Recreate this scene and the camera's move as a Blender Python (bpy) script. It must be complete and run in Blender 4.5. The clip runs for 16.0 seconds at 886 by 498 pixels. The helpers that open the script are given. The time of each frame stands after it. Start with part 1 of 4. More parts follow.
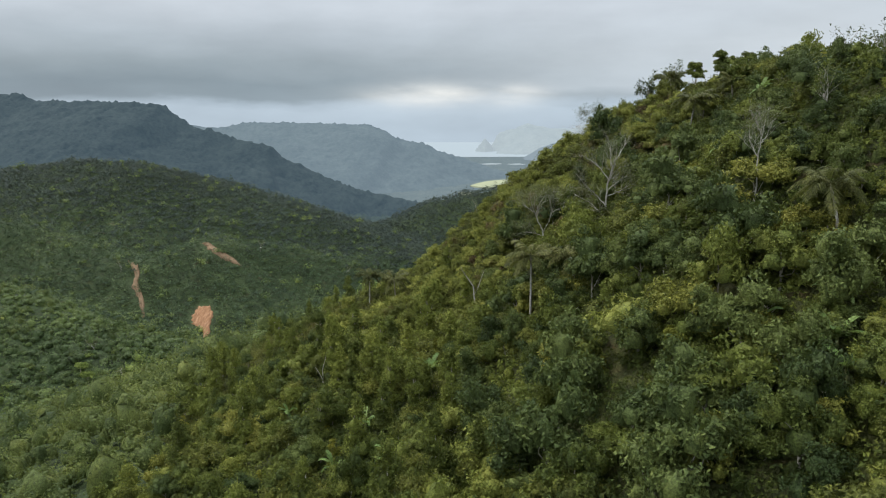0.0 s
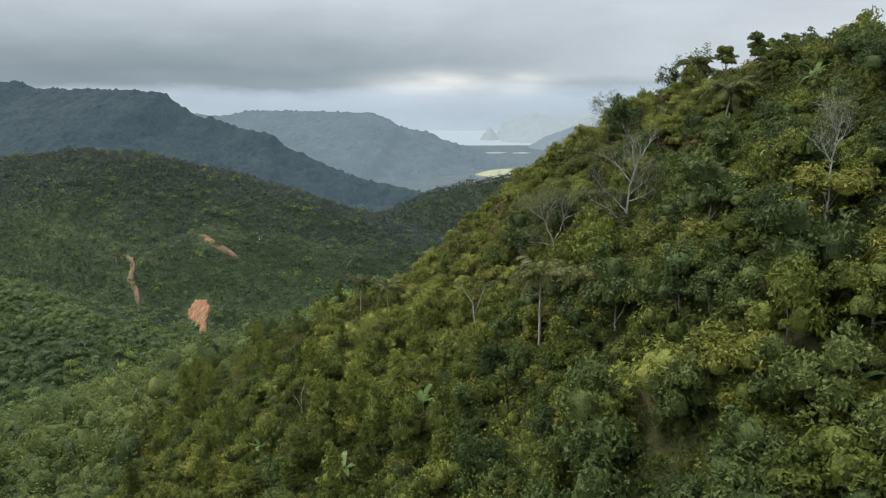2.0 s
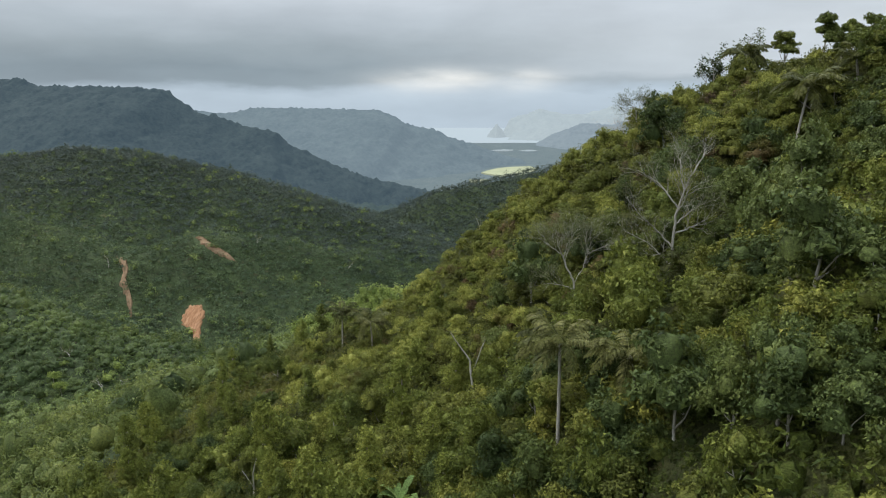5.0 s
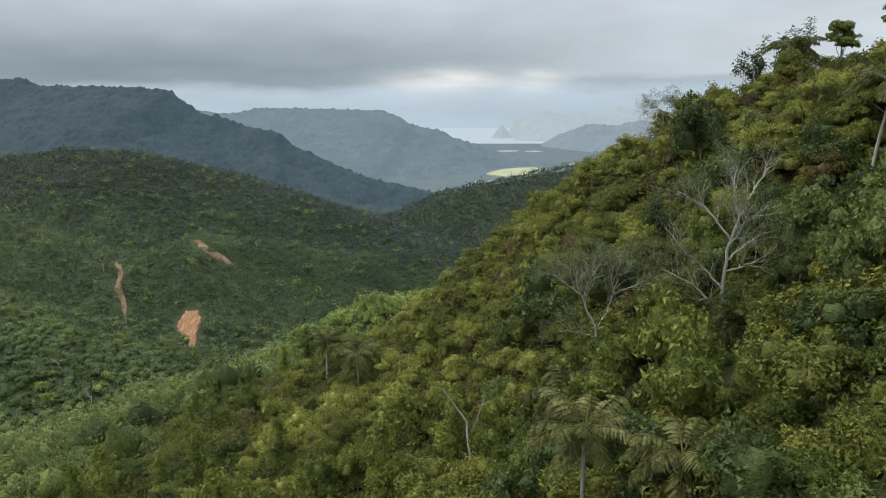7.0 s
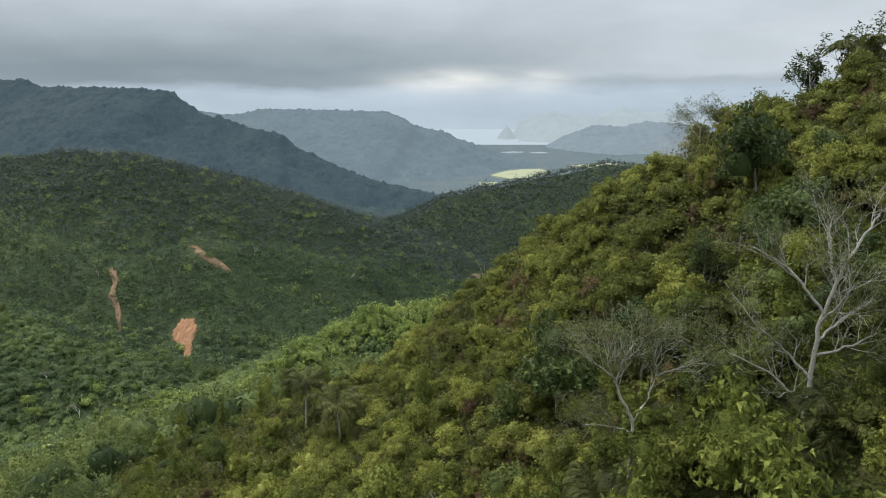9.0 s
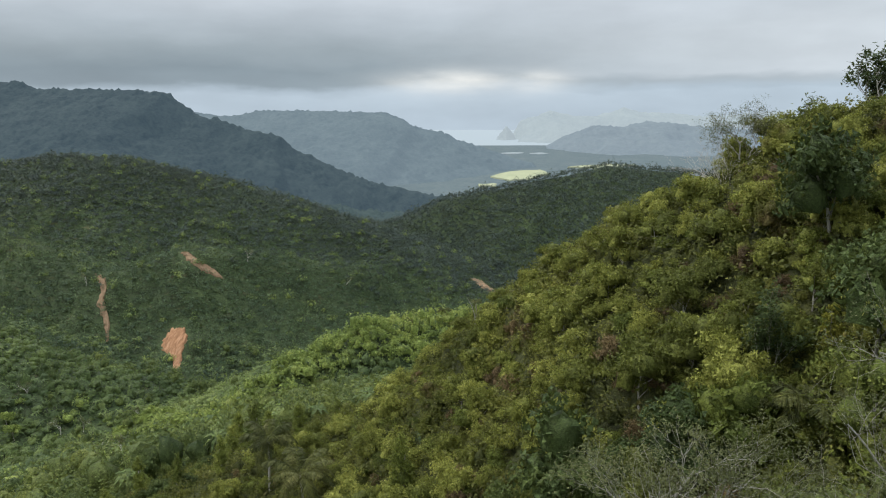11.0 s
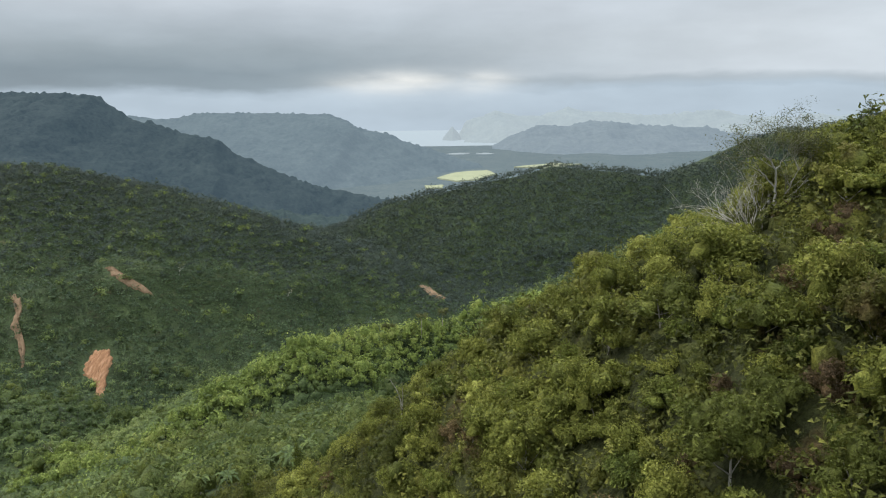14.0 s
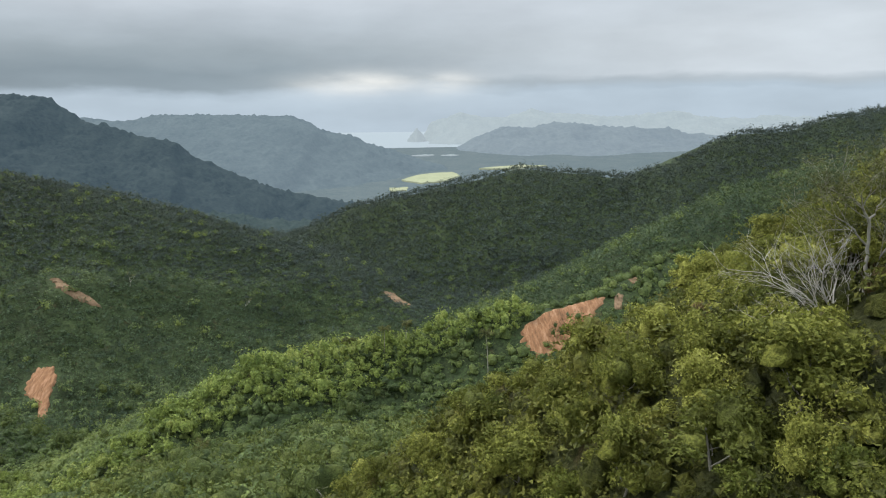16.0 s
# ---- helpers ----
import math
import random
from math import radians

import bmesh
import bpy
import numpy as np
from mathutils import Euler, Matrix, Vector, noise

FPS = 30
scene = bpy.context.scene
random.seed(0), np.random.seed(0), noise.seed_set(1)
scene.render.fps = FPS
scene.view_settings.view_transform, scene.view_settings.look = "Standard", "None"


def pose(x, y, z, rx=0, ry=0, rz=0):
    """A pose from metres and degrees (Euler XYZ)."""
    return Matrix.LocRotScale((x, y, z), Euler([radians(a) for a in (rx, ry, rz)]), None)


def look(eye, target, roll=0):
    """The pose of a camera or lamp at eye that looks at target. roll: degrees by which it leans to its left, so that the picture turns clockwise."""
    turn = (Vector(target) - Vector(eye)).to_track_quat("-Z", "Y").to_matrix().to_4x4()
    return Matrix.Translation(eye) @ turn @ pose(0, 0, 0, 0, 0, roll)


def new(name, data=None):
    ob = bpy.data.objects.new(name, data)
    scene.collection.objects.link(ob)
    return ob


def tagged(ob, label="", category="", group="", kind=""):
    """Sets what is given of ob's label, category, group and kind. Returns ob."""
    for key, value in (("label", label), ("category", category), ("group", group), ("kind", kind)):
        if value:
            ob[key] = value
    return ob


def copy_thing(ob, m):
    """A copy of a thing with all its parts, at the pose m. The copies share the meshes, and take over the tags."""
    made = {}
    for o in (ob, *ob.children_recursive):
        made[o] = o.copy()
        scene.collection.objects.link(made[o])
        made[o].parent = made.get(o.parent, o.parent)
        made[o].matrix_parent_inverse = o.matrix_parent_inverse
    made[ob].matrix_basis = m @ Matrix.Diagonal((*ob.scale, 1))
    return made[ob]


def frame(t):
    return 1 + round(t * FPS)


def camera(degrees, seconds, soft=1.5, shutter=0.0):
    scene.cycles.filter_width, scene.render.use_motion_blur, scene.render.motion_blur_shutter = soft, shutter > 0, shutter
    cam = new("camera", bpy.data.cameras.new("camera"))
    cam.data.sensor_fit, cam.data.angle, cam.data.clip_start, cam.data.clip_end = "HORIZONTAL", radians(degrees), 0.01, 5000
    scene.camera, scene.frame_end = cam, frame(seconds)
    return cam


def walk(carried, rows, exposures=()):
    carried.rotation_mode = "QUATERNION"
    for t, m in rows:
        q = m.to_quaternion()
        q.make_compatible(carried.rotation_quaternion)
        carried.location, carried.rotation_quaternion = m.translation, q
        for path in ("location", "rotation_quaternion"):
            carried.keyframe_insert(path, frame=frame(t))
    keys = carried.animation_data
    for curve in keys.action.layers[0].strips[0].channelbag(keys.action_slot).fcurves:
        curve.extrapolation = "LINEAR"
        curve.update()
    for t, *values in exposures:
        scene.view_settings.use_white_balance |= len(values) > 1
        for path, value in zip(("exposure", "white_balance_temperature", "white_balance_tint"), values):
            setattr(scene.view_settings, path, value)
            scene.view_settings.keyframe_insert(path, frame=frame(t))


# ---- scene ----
cam = camera(63.8, 16.0, 1.1)
METRES, EYE, TILT, LEAN, TURN = 120.0, 230.0, -11.2, 0.0, 0.0
ROWS = [
    (0.0, 0.0, 0.0, 0.0, 0.0, 0.0, 0.0),
    (0.5, 0.0028, 0.0305, 0.0064, 0.09, -0.35, -0.02),
    (1.0, 0.0056, 0.0615, 0.0131, 0.18, -0.69, -0.04),
    (1.5, 0.0081, 0.0924, 0.0202, 0.26, -0.84, -0.05),
    (2.0, 0.0107, 0.1235, 0.027, 0.35, -0.93, -0.1),
    (2.5, 0.0132, 0.1543, 0.0338, 0.44, -0.97, -0.13),
    (3.0, 0.0158, 0.185, 0.04, 0.54, -1.01, -0.16),
    (3.5, 0.0183, 0.2155, 0.046, 0.63, -1.1, -0.15),
    (4.0, 0.0211, 0.2464, 0.052, 0.72, -1.15, -0.16),
    (6.5, 0.0326, 0.3987, 0.0814, 1.2, -1.16, -0.26),
    (7.0, 0.0344, 0.4288, 0.0878, 1.3, -1.13, -0.32),
    (7.5, 0.0357, 0.4585, 0.095, 1.4, -1.12, -0.34),
    (8.0, 0.0373, 0.489, 0.1025, 1.49, -1.09, -0.41),
    (8.5, 0.0391, 0.5204, 0.1106, 1.58, -1.07, -0.42),
    (9.0, 0.0407, 0.5513, 0.1197, 1.67, -1.08, -0.41),
    (11.5, 0.0546, 0.7012, 0.1549, 1.6, -1.03, -0.11),
    (12.0, 0.0576, 0.7294, 0.1606, 0.87, -1.03, 0.11),
    (12.5, 0.0609, 0.7596, 0.167, -0.19, -1.01, 0.38),
    (13.0, 0.0643, 0.7903, 0.1731, -1.0, -1.02, 0.62),
    (13.5, 0.0679, 0.8208, 0.1803, -1.74, -1.04, 0.84),
    (14.0, 0.0717, 0.8513, 0.1871, -2.45, -1.02, 1.0),
    (14.5, 0.0756, 0.8815, 0.194, -3.22, -0.99, 1.11),
    (15.0, 0.0795, 0.9114, 0.2011, -3.96, -0.95, 1.24),
    (15.5, 0.0839, 0.9419, 0.2082, -4.74, -0.95, 1.39),
    (16.0, 0.0884, 0.972, 0.2152, -5.21, -0.98, 1.5),
]
walk(cam, [(t, pose(0, 0, EYE, TILT, LEAN, TURN) @ pose(METRES * x, METRES * y, METRES * z, 90 + pitch, roll, yaw)) for t, x, y, z, yaw, pitch, roll in ROWS])

# ---- world and sun ----
SUN_AZ, SUN_EL = -62.0, 52.0          # degrees from ahead (+y), towards +x


def node_tree(owner):
    owner.use_nodes = True
    tree = owner.node_tree
    tree.nodes.clear()
    return tree


def add(tree, kind, **sets):
    """A node with its settings; inputs are given as in_Name or by number in ins."""
    n = tree.nodes.new(kind)
    ins = sets.pop("ins", {})
    for k, v in sets.items():
        setattr(n, k, v)
    for k, v in ins.items():
        if hasattr(v, "is_output"):
            tree.links.new(v, n.inputs[k])
        else:
            n.inputs[k].default_value = v
    return n


def ramp(tree, fac, stops, mode="LINEAR"):
    n = tree.nodes.new("ShaderNodeValToRGB")
    n.color_ramp.interpolation = mode
    els = n.color_ramp.elements
    while len(els) < len(stops):
        els.new(0.5)
    for e, (p, c) in zip(els, stops):
        e.position = p
        e.color = (*c, 1)
    tree.links.new(fac, n.inputs[0])
    return n.outputs[0]


def math_node(tree, op, a, b=0.0, c=0.0, clamp=False):
    n = add(tree, "ShaderNodeMath", operation=op, use_clamp=clamp, ins={0: a, 1: b, 2: c})
    return n.outputs[0]


def mix(tree, fac, a, b, blend="MIX"):
    n = add(tree, "ShaderNodeMix", data_type="RGBA", blend_type=blend, clamp_result=False)
    for k, v in ((0, fac), (6, a), (7, b)):
        if hasattr(v, "is_output"):
            tree.links.new(v, n.inputs[k])
        else:
            n.inputs[k].default_value = v if k == 0 else (*v, 1)
    return n.outputs[2]


def noise_tex(tree, vec, scale, detail=3.0, rough=0.55):
    return add(tree, "ShaderNodeTexNoise", ins={"Vector": vec, "Scale": scale, "Detail": detail, "Roughness": rough}).outputs[0]


def build_world():
    w = bpy.data.worlds.new("overcast_sky")
    scene.world = w
    t = node_tree(w)
    co = add(t, "ShaderNodeTexCoord").outputs["Generated"]
    sep = add(t, "ShaderNodeSeparateXYZ", ins={0: co})
    x, y, z = sep.outputs
    az = math_node(t, "ARCTAN2", x, y)
    el = math_node(t, "ARCSINE", z)
    # stretched cloud coordinates: wide along the horizon, flat in height
    def cloud(sx, sz, seed, detail=4.0, rough=0.55):
        v = add(t, "ShaderNodeCombineXYZ", ins={0: math_node(t, "MULTIPLY", az, sx), 1: math_node(t, "MULTIPLY", el, sz), 2: seed}).outputs[0]
        return noise_tex(t, v, 1.0, detail, rough)
    big = cloud(3.2, 12.0, 1.7, 5.0, 0.5)
    fine = cloud(9.0, 30.0, 6.3, 5.0, 0.55)
    # height of the layers, wavering with the noise
    warp = math_node(t, "MULTIPLY_ADD", big, 0.050, math_node(t, "MULTIPLY_ADD", fine, 0.020, -0.035))
    h = math_node(t, "ADD", el, warp)
    f = math_node(t, "MULTIPLY_ADD", h, 2.5, 0.25, clamp=True)
    bands = ramp(t, f, [
        (0.000, (0.47, 0.54, 0.59)), (0.13, (0.475, 0.545, 0.60)), (0.25, (0.475, 0.545, 0.60)), (0.268, (0.41, 0.475, 0.525)),
        (0.287, (0.275, 0.325, 0.355)), (0.33, (0.255, 0.305, 0.335)), (0.40, (0.32, 0.365, 0.39)), (0.48, (0.44, 0.48, 0.51)),
        (0.58, (0.57, 0.60, 0.63)), (1.0, (0.62, 0.64, 0.66))])
    # the cloud thins out to the right
    side = math_node(t, "MULTIPLY_ADD", az, 1.7, 0.25, clamp=True)
    inband = ramp(t, f, [(0.26, (0, 0, 0)), (0.31, (1, 1, 1)), (0.46, (1, 1, 1)), (0.60, (0.2, 0.2, 0.2))])
    lift = math_node(t, "MULTIPLY", side, inband)
    col = mix(t, math_node(t, "MULTIPLY", lift, 0.85), bands, (0.65, 0.68, 0.70))
    mott = math_node(t, "MULTIPLY_ADD", cloud(4.0, 15.0, 11.0, 6.0, 0.5), 0.46, math_node(t, "MULTIPLY_ADD", cloud(13.0, 30.0, 3.0, 5.0, 0.55), 0.12, 0.71))
    col = mix(t, 1.0, col, add(t, "ShaderNodeCombineColor", ins={0: math_node(t, "MULTIPLY", mott, 0.955), 1: mott, 2: math_node(t, "MULTIPLY", mott, 1.05)}).outputs[0], "MULTIPLY")
    # two bright breaks under the cloud base
    def glow(a0, e0, wa, we):
        da = math_node(t, "DIVIDE", math_node(t, "SUBTRACT", az, a0), wa)
        de = math_node(t, "DIVIDE", math_node(t, "SUBTRACT", el, e0), we)
        d = math_node(t, "ADD", math_node(t, "MULTIPLY", da, da), math_node(t, "MULTIPLY", de, de))
        return math_node(t, "DIVIDE", 1.0, math_node(t, "ADD", 1.0, math_node(t, "MULTIPLY", d, d)))
    g = math_node(t, "ADD", glow(-0.02, 0.0175, 0.075, 0.014), math_node(t, "MULTIPLY", glow(0.10, 0.0175, 0.036, 0.012), 0.8))
    g = math_node(t, "MULTIPLY", g, math_node(t, "MULTIPLY_ADD", fine, 1.3, -0.1, clamp=True), clamp=True)
    col = mix(t, math_node(t, "MULTIPLY", g, 0.95), col, (1.0, 1.0, 0.96))
    # an overcast sky is about three times as bright overhead as at the horizon
    up = math_node(t, "MULTIPLY_ADD", math_node(t, "MULTIPLY_ADD", z, 1.25, -0.2, clamp=True), 2.9, 1.0)
    col = mix(t, 1.0, col, add(t, "ShaderNodeCombineColor", ins={0: up, 1: up, 2: up}).outputs[0], "MULTIPLY")
    sky = add(t, "ShaderNodeTexSky", sky_type="NISHITA", sun_disc=False, sun_elevation=radians(SUN_EL),
              sun_rotation=radians(SUN_AZ), air_density=1.2, dust_density=3.0)
    bg_sky = add(t, "ShaderNodeBackground", ins={0: sky.outputs[0], 1: 0.05})
    bg_cloud = add(t, "ShaderNodeBackground", ins={0: col, 1: 1.0})
    m = add(t, "ShaderNodeMixShader", ins={0: 0.94, 1: bg_sky.outputs[0], 2: bg_cloud.outputs[0]})
    out = add(t, "ShaderNodeOutputWorld")
    t.links.new(m.outputs[0], out.inputs[0])


build_world()
sun = new("sun", bpy.data.lights.new("sun", "SUN"))
sun.data.energy, sun.data.angle, sun.data.color = 2.7, radians(14), (1.0, 0.96, 0.88)
a, e = radians(SUN_AZ), radians(SUN_EL)
sun.matrix_world = look((math.sin(a) * math.cos(e) * 900, math.cos(a) * math.cos(e) * 900 + 100, 900 * math.sin(e) + 200), (0, 100, 200))
scene.view_settings.exposure = 0.2


# ---- materials ----
def finish(t, shader, bump=None):
    out = add(t, "ShaderNodeOutputMaterial")
    t.links.new(shader, out.inputs[0])


def foliage(name, dark, mid, light, patch=0.05, vary=0.5, through_light=0.25, rough=0.6, per_object=True, grain=6.0, rusty=0.0, patchy=1.5, gloss=0.15):
    """Leaves: hue wanders in patches over the slope, from plant to plant and from leaf to leaf."""
    m = bpy.data.materials.new(name)
    t = node_tree(m)
    geo = add(t, "ShaderNodeNewGeometry")
    pos = geo.outputs["Position"]
    n1 = noise_tex(t, pos, patch, 3.0, 0.6)
    n2 = noise_tex(t, pos, patch * 9, 2.0, 0.5)
    v = math_node(t, "MULTIPLY_ADD", n1, patchy, 0.13 - 0.5 * patchy)
    v = math_node(t, "ADD", v, math_node(t, "MULTIPLY_ADD", n2, 0.9, -0.15))
    if per_object:
        rnd = add(t, "ShaderNodeObjectInfo").outputs["Random"]
        v = math_node(t, "ADD", v, math_node(t, "MULTIPLY_ADD", rnd, vary, -0.5 * vary))
    isl = geo.outputs["Random Per Island"]
    v = math_node(t, "ADD", v, math_node(t, "MULTIPLY_ADD", isl, 0.45, -0.22), clamp=True)
    col = ramp(t, v, [(0.05, dark), (0.5, mid), (0.98, light)])
    if rusty:
        r = noise_tex(t, pos, patch * 3.1, 4.0, 0.65)
        f = math_node(t, "MULTIPLY", math_node(t, "MULTIPLY_ADD", r, 7.0, -4.2, clamp=True), rusty)
        col = mix(t, f, col, (0.10, 0.062, 0.028))
    # grain: shade of gaps between leaves painted as dark specks, with matching bump
    g = noise_tex(t, pos, grain, 3.0, 0.75)
    gm = math_node(t, "MULTIPLY_ADD", math_node(t, "MULTIPLY_ADD", g, 3.0, -1.0, clamp=True), 1.15, 0.45)
    col = mix(t, 1.0, col, add(t, "ShaderNodeCombineColor", ins={0: gm, 1: gm, 2: gm}).outputs[0], "MULTIPLY")
    bn = add(t, "ShaderNodeBump", ins={"Strength": 0.9, "Distance": 0.9 / grain, "Height": g}).outputs[0]
    b = add(t, "ShaderNodeBsdfPrincipled", ins={"Base Color": col, "Roughness": rough, "Specular IOR Level": gloss, "Normal": bn})
    tr = add(t, "ShaderNodeBsdfTranslucent", ins={0: mix(t, 0.4, col, (0.14, 0.165, 0.03)), 1: bn})
    s = add(t, "ShaderNodeMixShader", ins={0: through_light, 1: b.outputs[0], 2: tr.outputs[0]})
    finish(t, s.outputs[0])
    return m


def surface(name, cols, scale, rough=0.85, bump=0.3, fine=6.0, stretch=(1, 1, 1), bump_dist=0.1):
    """Bark, earth and the like: three tones in two scales of noise, with relief."""
    m = bpy.data.materials.new(name)
    t = node_tree(m)
    pos = add(t, "ShaderNodeNewGeometry").outputs["Position"]
    pos = add(t, "ShaderNodeVectorMath", operation="MULTIPLY", ins={0: pos, 1: stretch}).outputs[0]
    n1 = noise_tex(t, pos, scale, 5.0, 0.6)
    n2 = noise_tex(t, pos, scale * fine, 4.0, 0.65)
    v = math_node(t, "MULTIPLY_ADD", n1, 0.9, math_node(t, "MULTIPLY_ADD", n2, 0.7, -0.3), clamp=True)
    col = ramp(t, v, [(0.2, cols[0]), (0.5, cols[1]), (0.8, cols[2])])
    bn = add(t, "ShaderNodeBump", ins={"Strength": bump, "Distance": bump_dist, "Height": n2})
    b = add(t, "ShaderNodeBsdfPrincipled", ins={"Base Color": col, "Roughness": rough, "Specular IOR Level": 0.2, "Normal": bn.outputs[0]})
    finish(t, b.outputs[0])
    return m


def hazed_distance(name, low, high, glow, scale):
    """A plain backdrop of far wooded land: the air's veil is painted as emission."""
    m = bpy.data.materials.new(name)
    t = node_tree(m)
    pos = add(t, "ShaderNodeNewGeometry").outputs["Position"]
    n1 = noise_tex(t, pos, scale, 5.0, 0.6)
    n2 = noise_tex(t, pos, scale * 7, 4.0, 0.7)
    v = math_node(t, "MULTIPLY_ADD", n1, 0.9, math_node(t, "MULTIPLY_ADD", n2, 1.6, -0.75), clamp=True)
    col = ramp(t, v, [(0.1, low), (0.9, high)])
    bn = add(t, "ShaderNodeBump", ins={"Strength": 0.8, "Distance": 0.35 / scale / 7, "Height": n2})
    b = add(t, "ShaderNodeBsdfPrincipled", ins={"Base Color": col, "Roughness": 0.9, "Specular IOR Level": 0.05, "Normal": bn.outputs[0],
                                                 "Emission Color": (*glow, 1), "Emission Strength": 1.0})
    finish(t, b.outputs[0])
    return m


M_GROUND = foliage("forest_floor", (0.016, 0.025, 0.009), (0.030, 0.046, 0.016), (0.050, 0.068, 0.024), 0.06, 0.0, 0.0, 0.8, per_object=False, grain=0.9, rusty=0.4)
M_BROAD = foliage("broad_leaves", (0.035, 0.050, 0.011), (0.083, 0.104, 0.021), (0.162, 0.176, 0.036), 0.05, 0.55)
M_SHRUB = foliage("shrub_leaves", (0.052, 0.070, 0.013), (0.119, 0.139, 0.026), (0.207, 0.214, 0.045), 0.05, 0.55, 0.3, rusty=0.35)
M_RUST = foliage("rust_brown_leaves", (0.065, 0.043, 0.022), (0.132, 0.090, 0.043), (0.202, 0.146, 0.067), 0.06, 0.6, 0.3)
M_FINE = foliage("fine_leaves", (0.080, 0.092, 0.019), (0.168, 0.178, 0.035), (0.279, 0.285, 0.066), 0.05, 0.8, 0.35, rusty=0.85)
M_DARK = foliage("dark_leaves", (0.026, 0.042, 0.012), (0.058, 0.080, 0.022), (0.110, 0.132, 0.035), 0.05, 0.6, 0.2)
M_CLOVE = foliage("clove_leaves", (0.050, 0.059, 0.011), (0.113, 0.121, 0.022), (0.207, 0.199, 0.037), 0.06, 0.55, 0.2)
M_CONE = foliage("upright_tree_leaves", (0.050, 0.064, 0.012), (0.115, 0.136, 0.024), (0.195, 0.208, 0.040), 0.06, 0.5, 0.25)
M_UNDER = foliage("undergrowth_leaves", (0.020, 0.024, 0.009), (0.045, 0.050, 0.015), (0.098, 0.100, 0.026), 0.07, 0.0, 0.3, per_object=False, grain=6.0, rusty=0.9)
M_THICKET = foliage("thicket_leaves", (0.035, 0.041, 0.011), (0.085, 0.091, 0.019), (0.178, 0.174, 0.035), 0.07, 0.0, 0.3, per_object=False, grain=5.0, rusty=0.8, patchy=2.2)
M_GREENS = foliage("green_thicket_leaves", (0.028, 0.041, 0.009), (0.068, 0.087, 0.015), (0.148, 0.165, 0.029), 0.06, 0.0, 0.3, per_object=False, grain=5.0, rusty=0.3, patchy=2.2)
M_GOLD = foliage("golden_leaves", (0.11, 0.115, 0.016), (0.20, 0.195, 0.030), (0.30, 0.27, 0.05), 0.08, 0.6, 0.35)
M_WISP = foliage("wispy_leaves", (0.06, 0.065, 0.030), (0.09, 0.10, 0.04), (0.13, 0.135, 0.055), 0.08, 0.3, 0.4)
M_PALM = foliage("palm_leaflets", (0.040, 0.046, 0.014), (0.080, 0.086, 0.024), (0.15, 0.145, 0.050), 0.10, 0.5, 0.3, 0.45)
M_BANANA = foliage("banana_leaf_green", (0.06, 0.10, 0.03), (0.12, 0.19, 0.05), (0.22, 0.28, 0.10), 0.15, 0.5, 0.4, 0.4)
M_FLANK = foliage("flank_canopy", (0.035, 0.055, 0.018), (0.079, 0.103, 0.028), (0.162, 0.182, 0.046), 0.03, 0.0, 0.3, per_object=False, grain=3.0, patchy=2.2)
M_VALLEY = foliage("valley_canopy", (0.044, 0.072, 0.021), (0.088, 0.124, 0.033), (0.160, 0.198, 0.050), 0.014, 0.0, 0.3, per_object=False, grain=1.4, patchy=2.4, gloss=0.3)
# hillside leaves: green with the haze's blue put into the base colour
M_HILL = foliage("hazed_hillside_canopy", (0.022, 0.041, 0.026), (0.047, 0.076, 0.040), (0.098, 0.130, 0.054), 0.016, 0.0, 0.3, per_object=False, grain=0.9, patchy=2.3, gloss=0.2)
# yellow-green leaves, brightened to put the sunlight on the spur into their colour
M_SPUR = foliage("spur_canopy", (0.090, 0.125, 0.030), (0.185, 0.235, 0.055), (0.310, 0.340, 0.100), 0.03, 0.0, 0.3, per_object=False, grain=1.5)
# far woods: cloud shade and bluish haze mixed into the leaf colour
M_FARWOOD = foliage("shaded_hazy_canopy", (0.018, 0.030, 0.032), (0.029, 0.045, 0.045), (0.050, 0.068, 0.057), 0.008, 0.0, 0.3, per_object=False, grain=0.8, gloss=0.25)
M_BARK = surface("grey_bark", [(0.16, 0.15, 0.12), (0.28, 0.26, 0.22), (0.42, 0.40, 0.35)], 1.2, 0.9, 0.5, 5.0, (1, 1, 0.3))
M_PALE = surface("pale_bark", [(0.16, 0.15, 0.125), (0.28, 0.265, 0.225), (0.42, 0.40, 0.35)], 1.0, 0.85, 0.5, 6.0, (1, 1, 0.4))
M_TWIG = surface("bleached_twigs", [(0.26, 0.24, 0.21), (0.42, 0.395, 0.355), (0.56, 0.53, 0.49)], 1.5, 0.9, 0.3)
M_STEM = surface("banana_stem", [(0.10, 0.12, 0.04), (0.18, 0.20, 0.08), (0.24, 0.20, 0.11)], 1.5, 0.7, 0.2)
M_ROCK = surface("weathered_rock", [(0.07, 0.05, 0.045), (0.13, 0.10, 0.085), (0.20, 0.17, 0.15)], 1.2, 0.9, 0.8, 5.0)
M_EARTH = surface("orange_clay", [(0.10, 0.053, 0.027), (0.21, 0.108, 0.054), (0.34, 0.205, 0.125)], 0.30, 0.95, 1.0, 4.0, (1, 0.16, 0.3), 0.8)
M_PATH = surface("brown_clay", [(0.08, 0.060, 0.035), (0.16, 0.105, 0.062), (0.25, 0.175, 0.11)], 0.15, 0.95, 0.8, 5.0, (1, 1, 0.5), 0.4)
# far land: the third colour is haze, put in as emission
M_PLAIN = hazed_distance("coastal_plain", (0.010, 0.018, 0.018), (0.052, 0.060, 0.052), (0.092, 0.124, 0.150), 0.012)
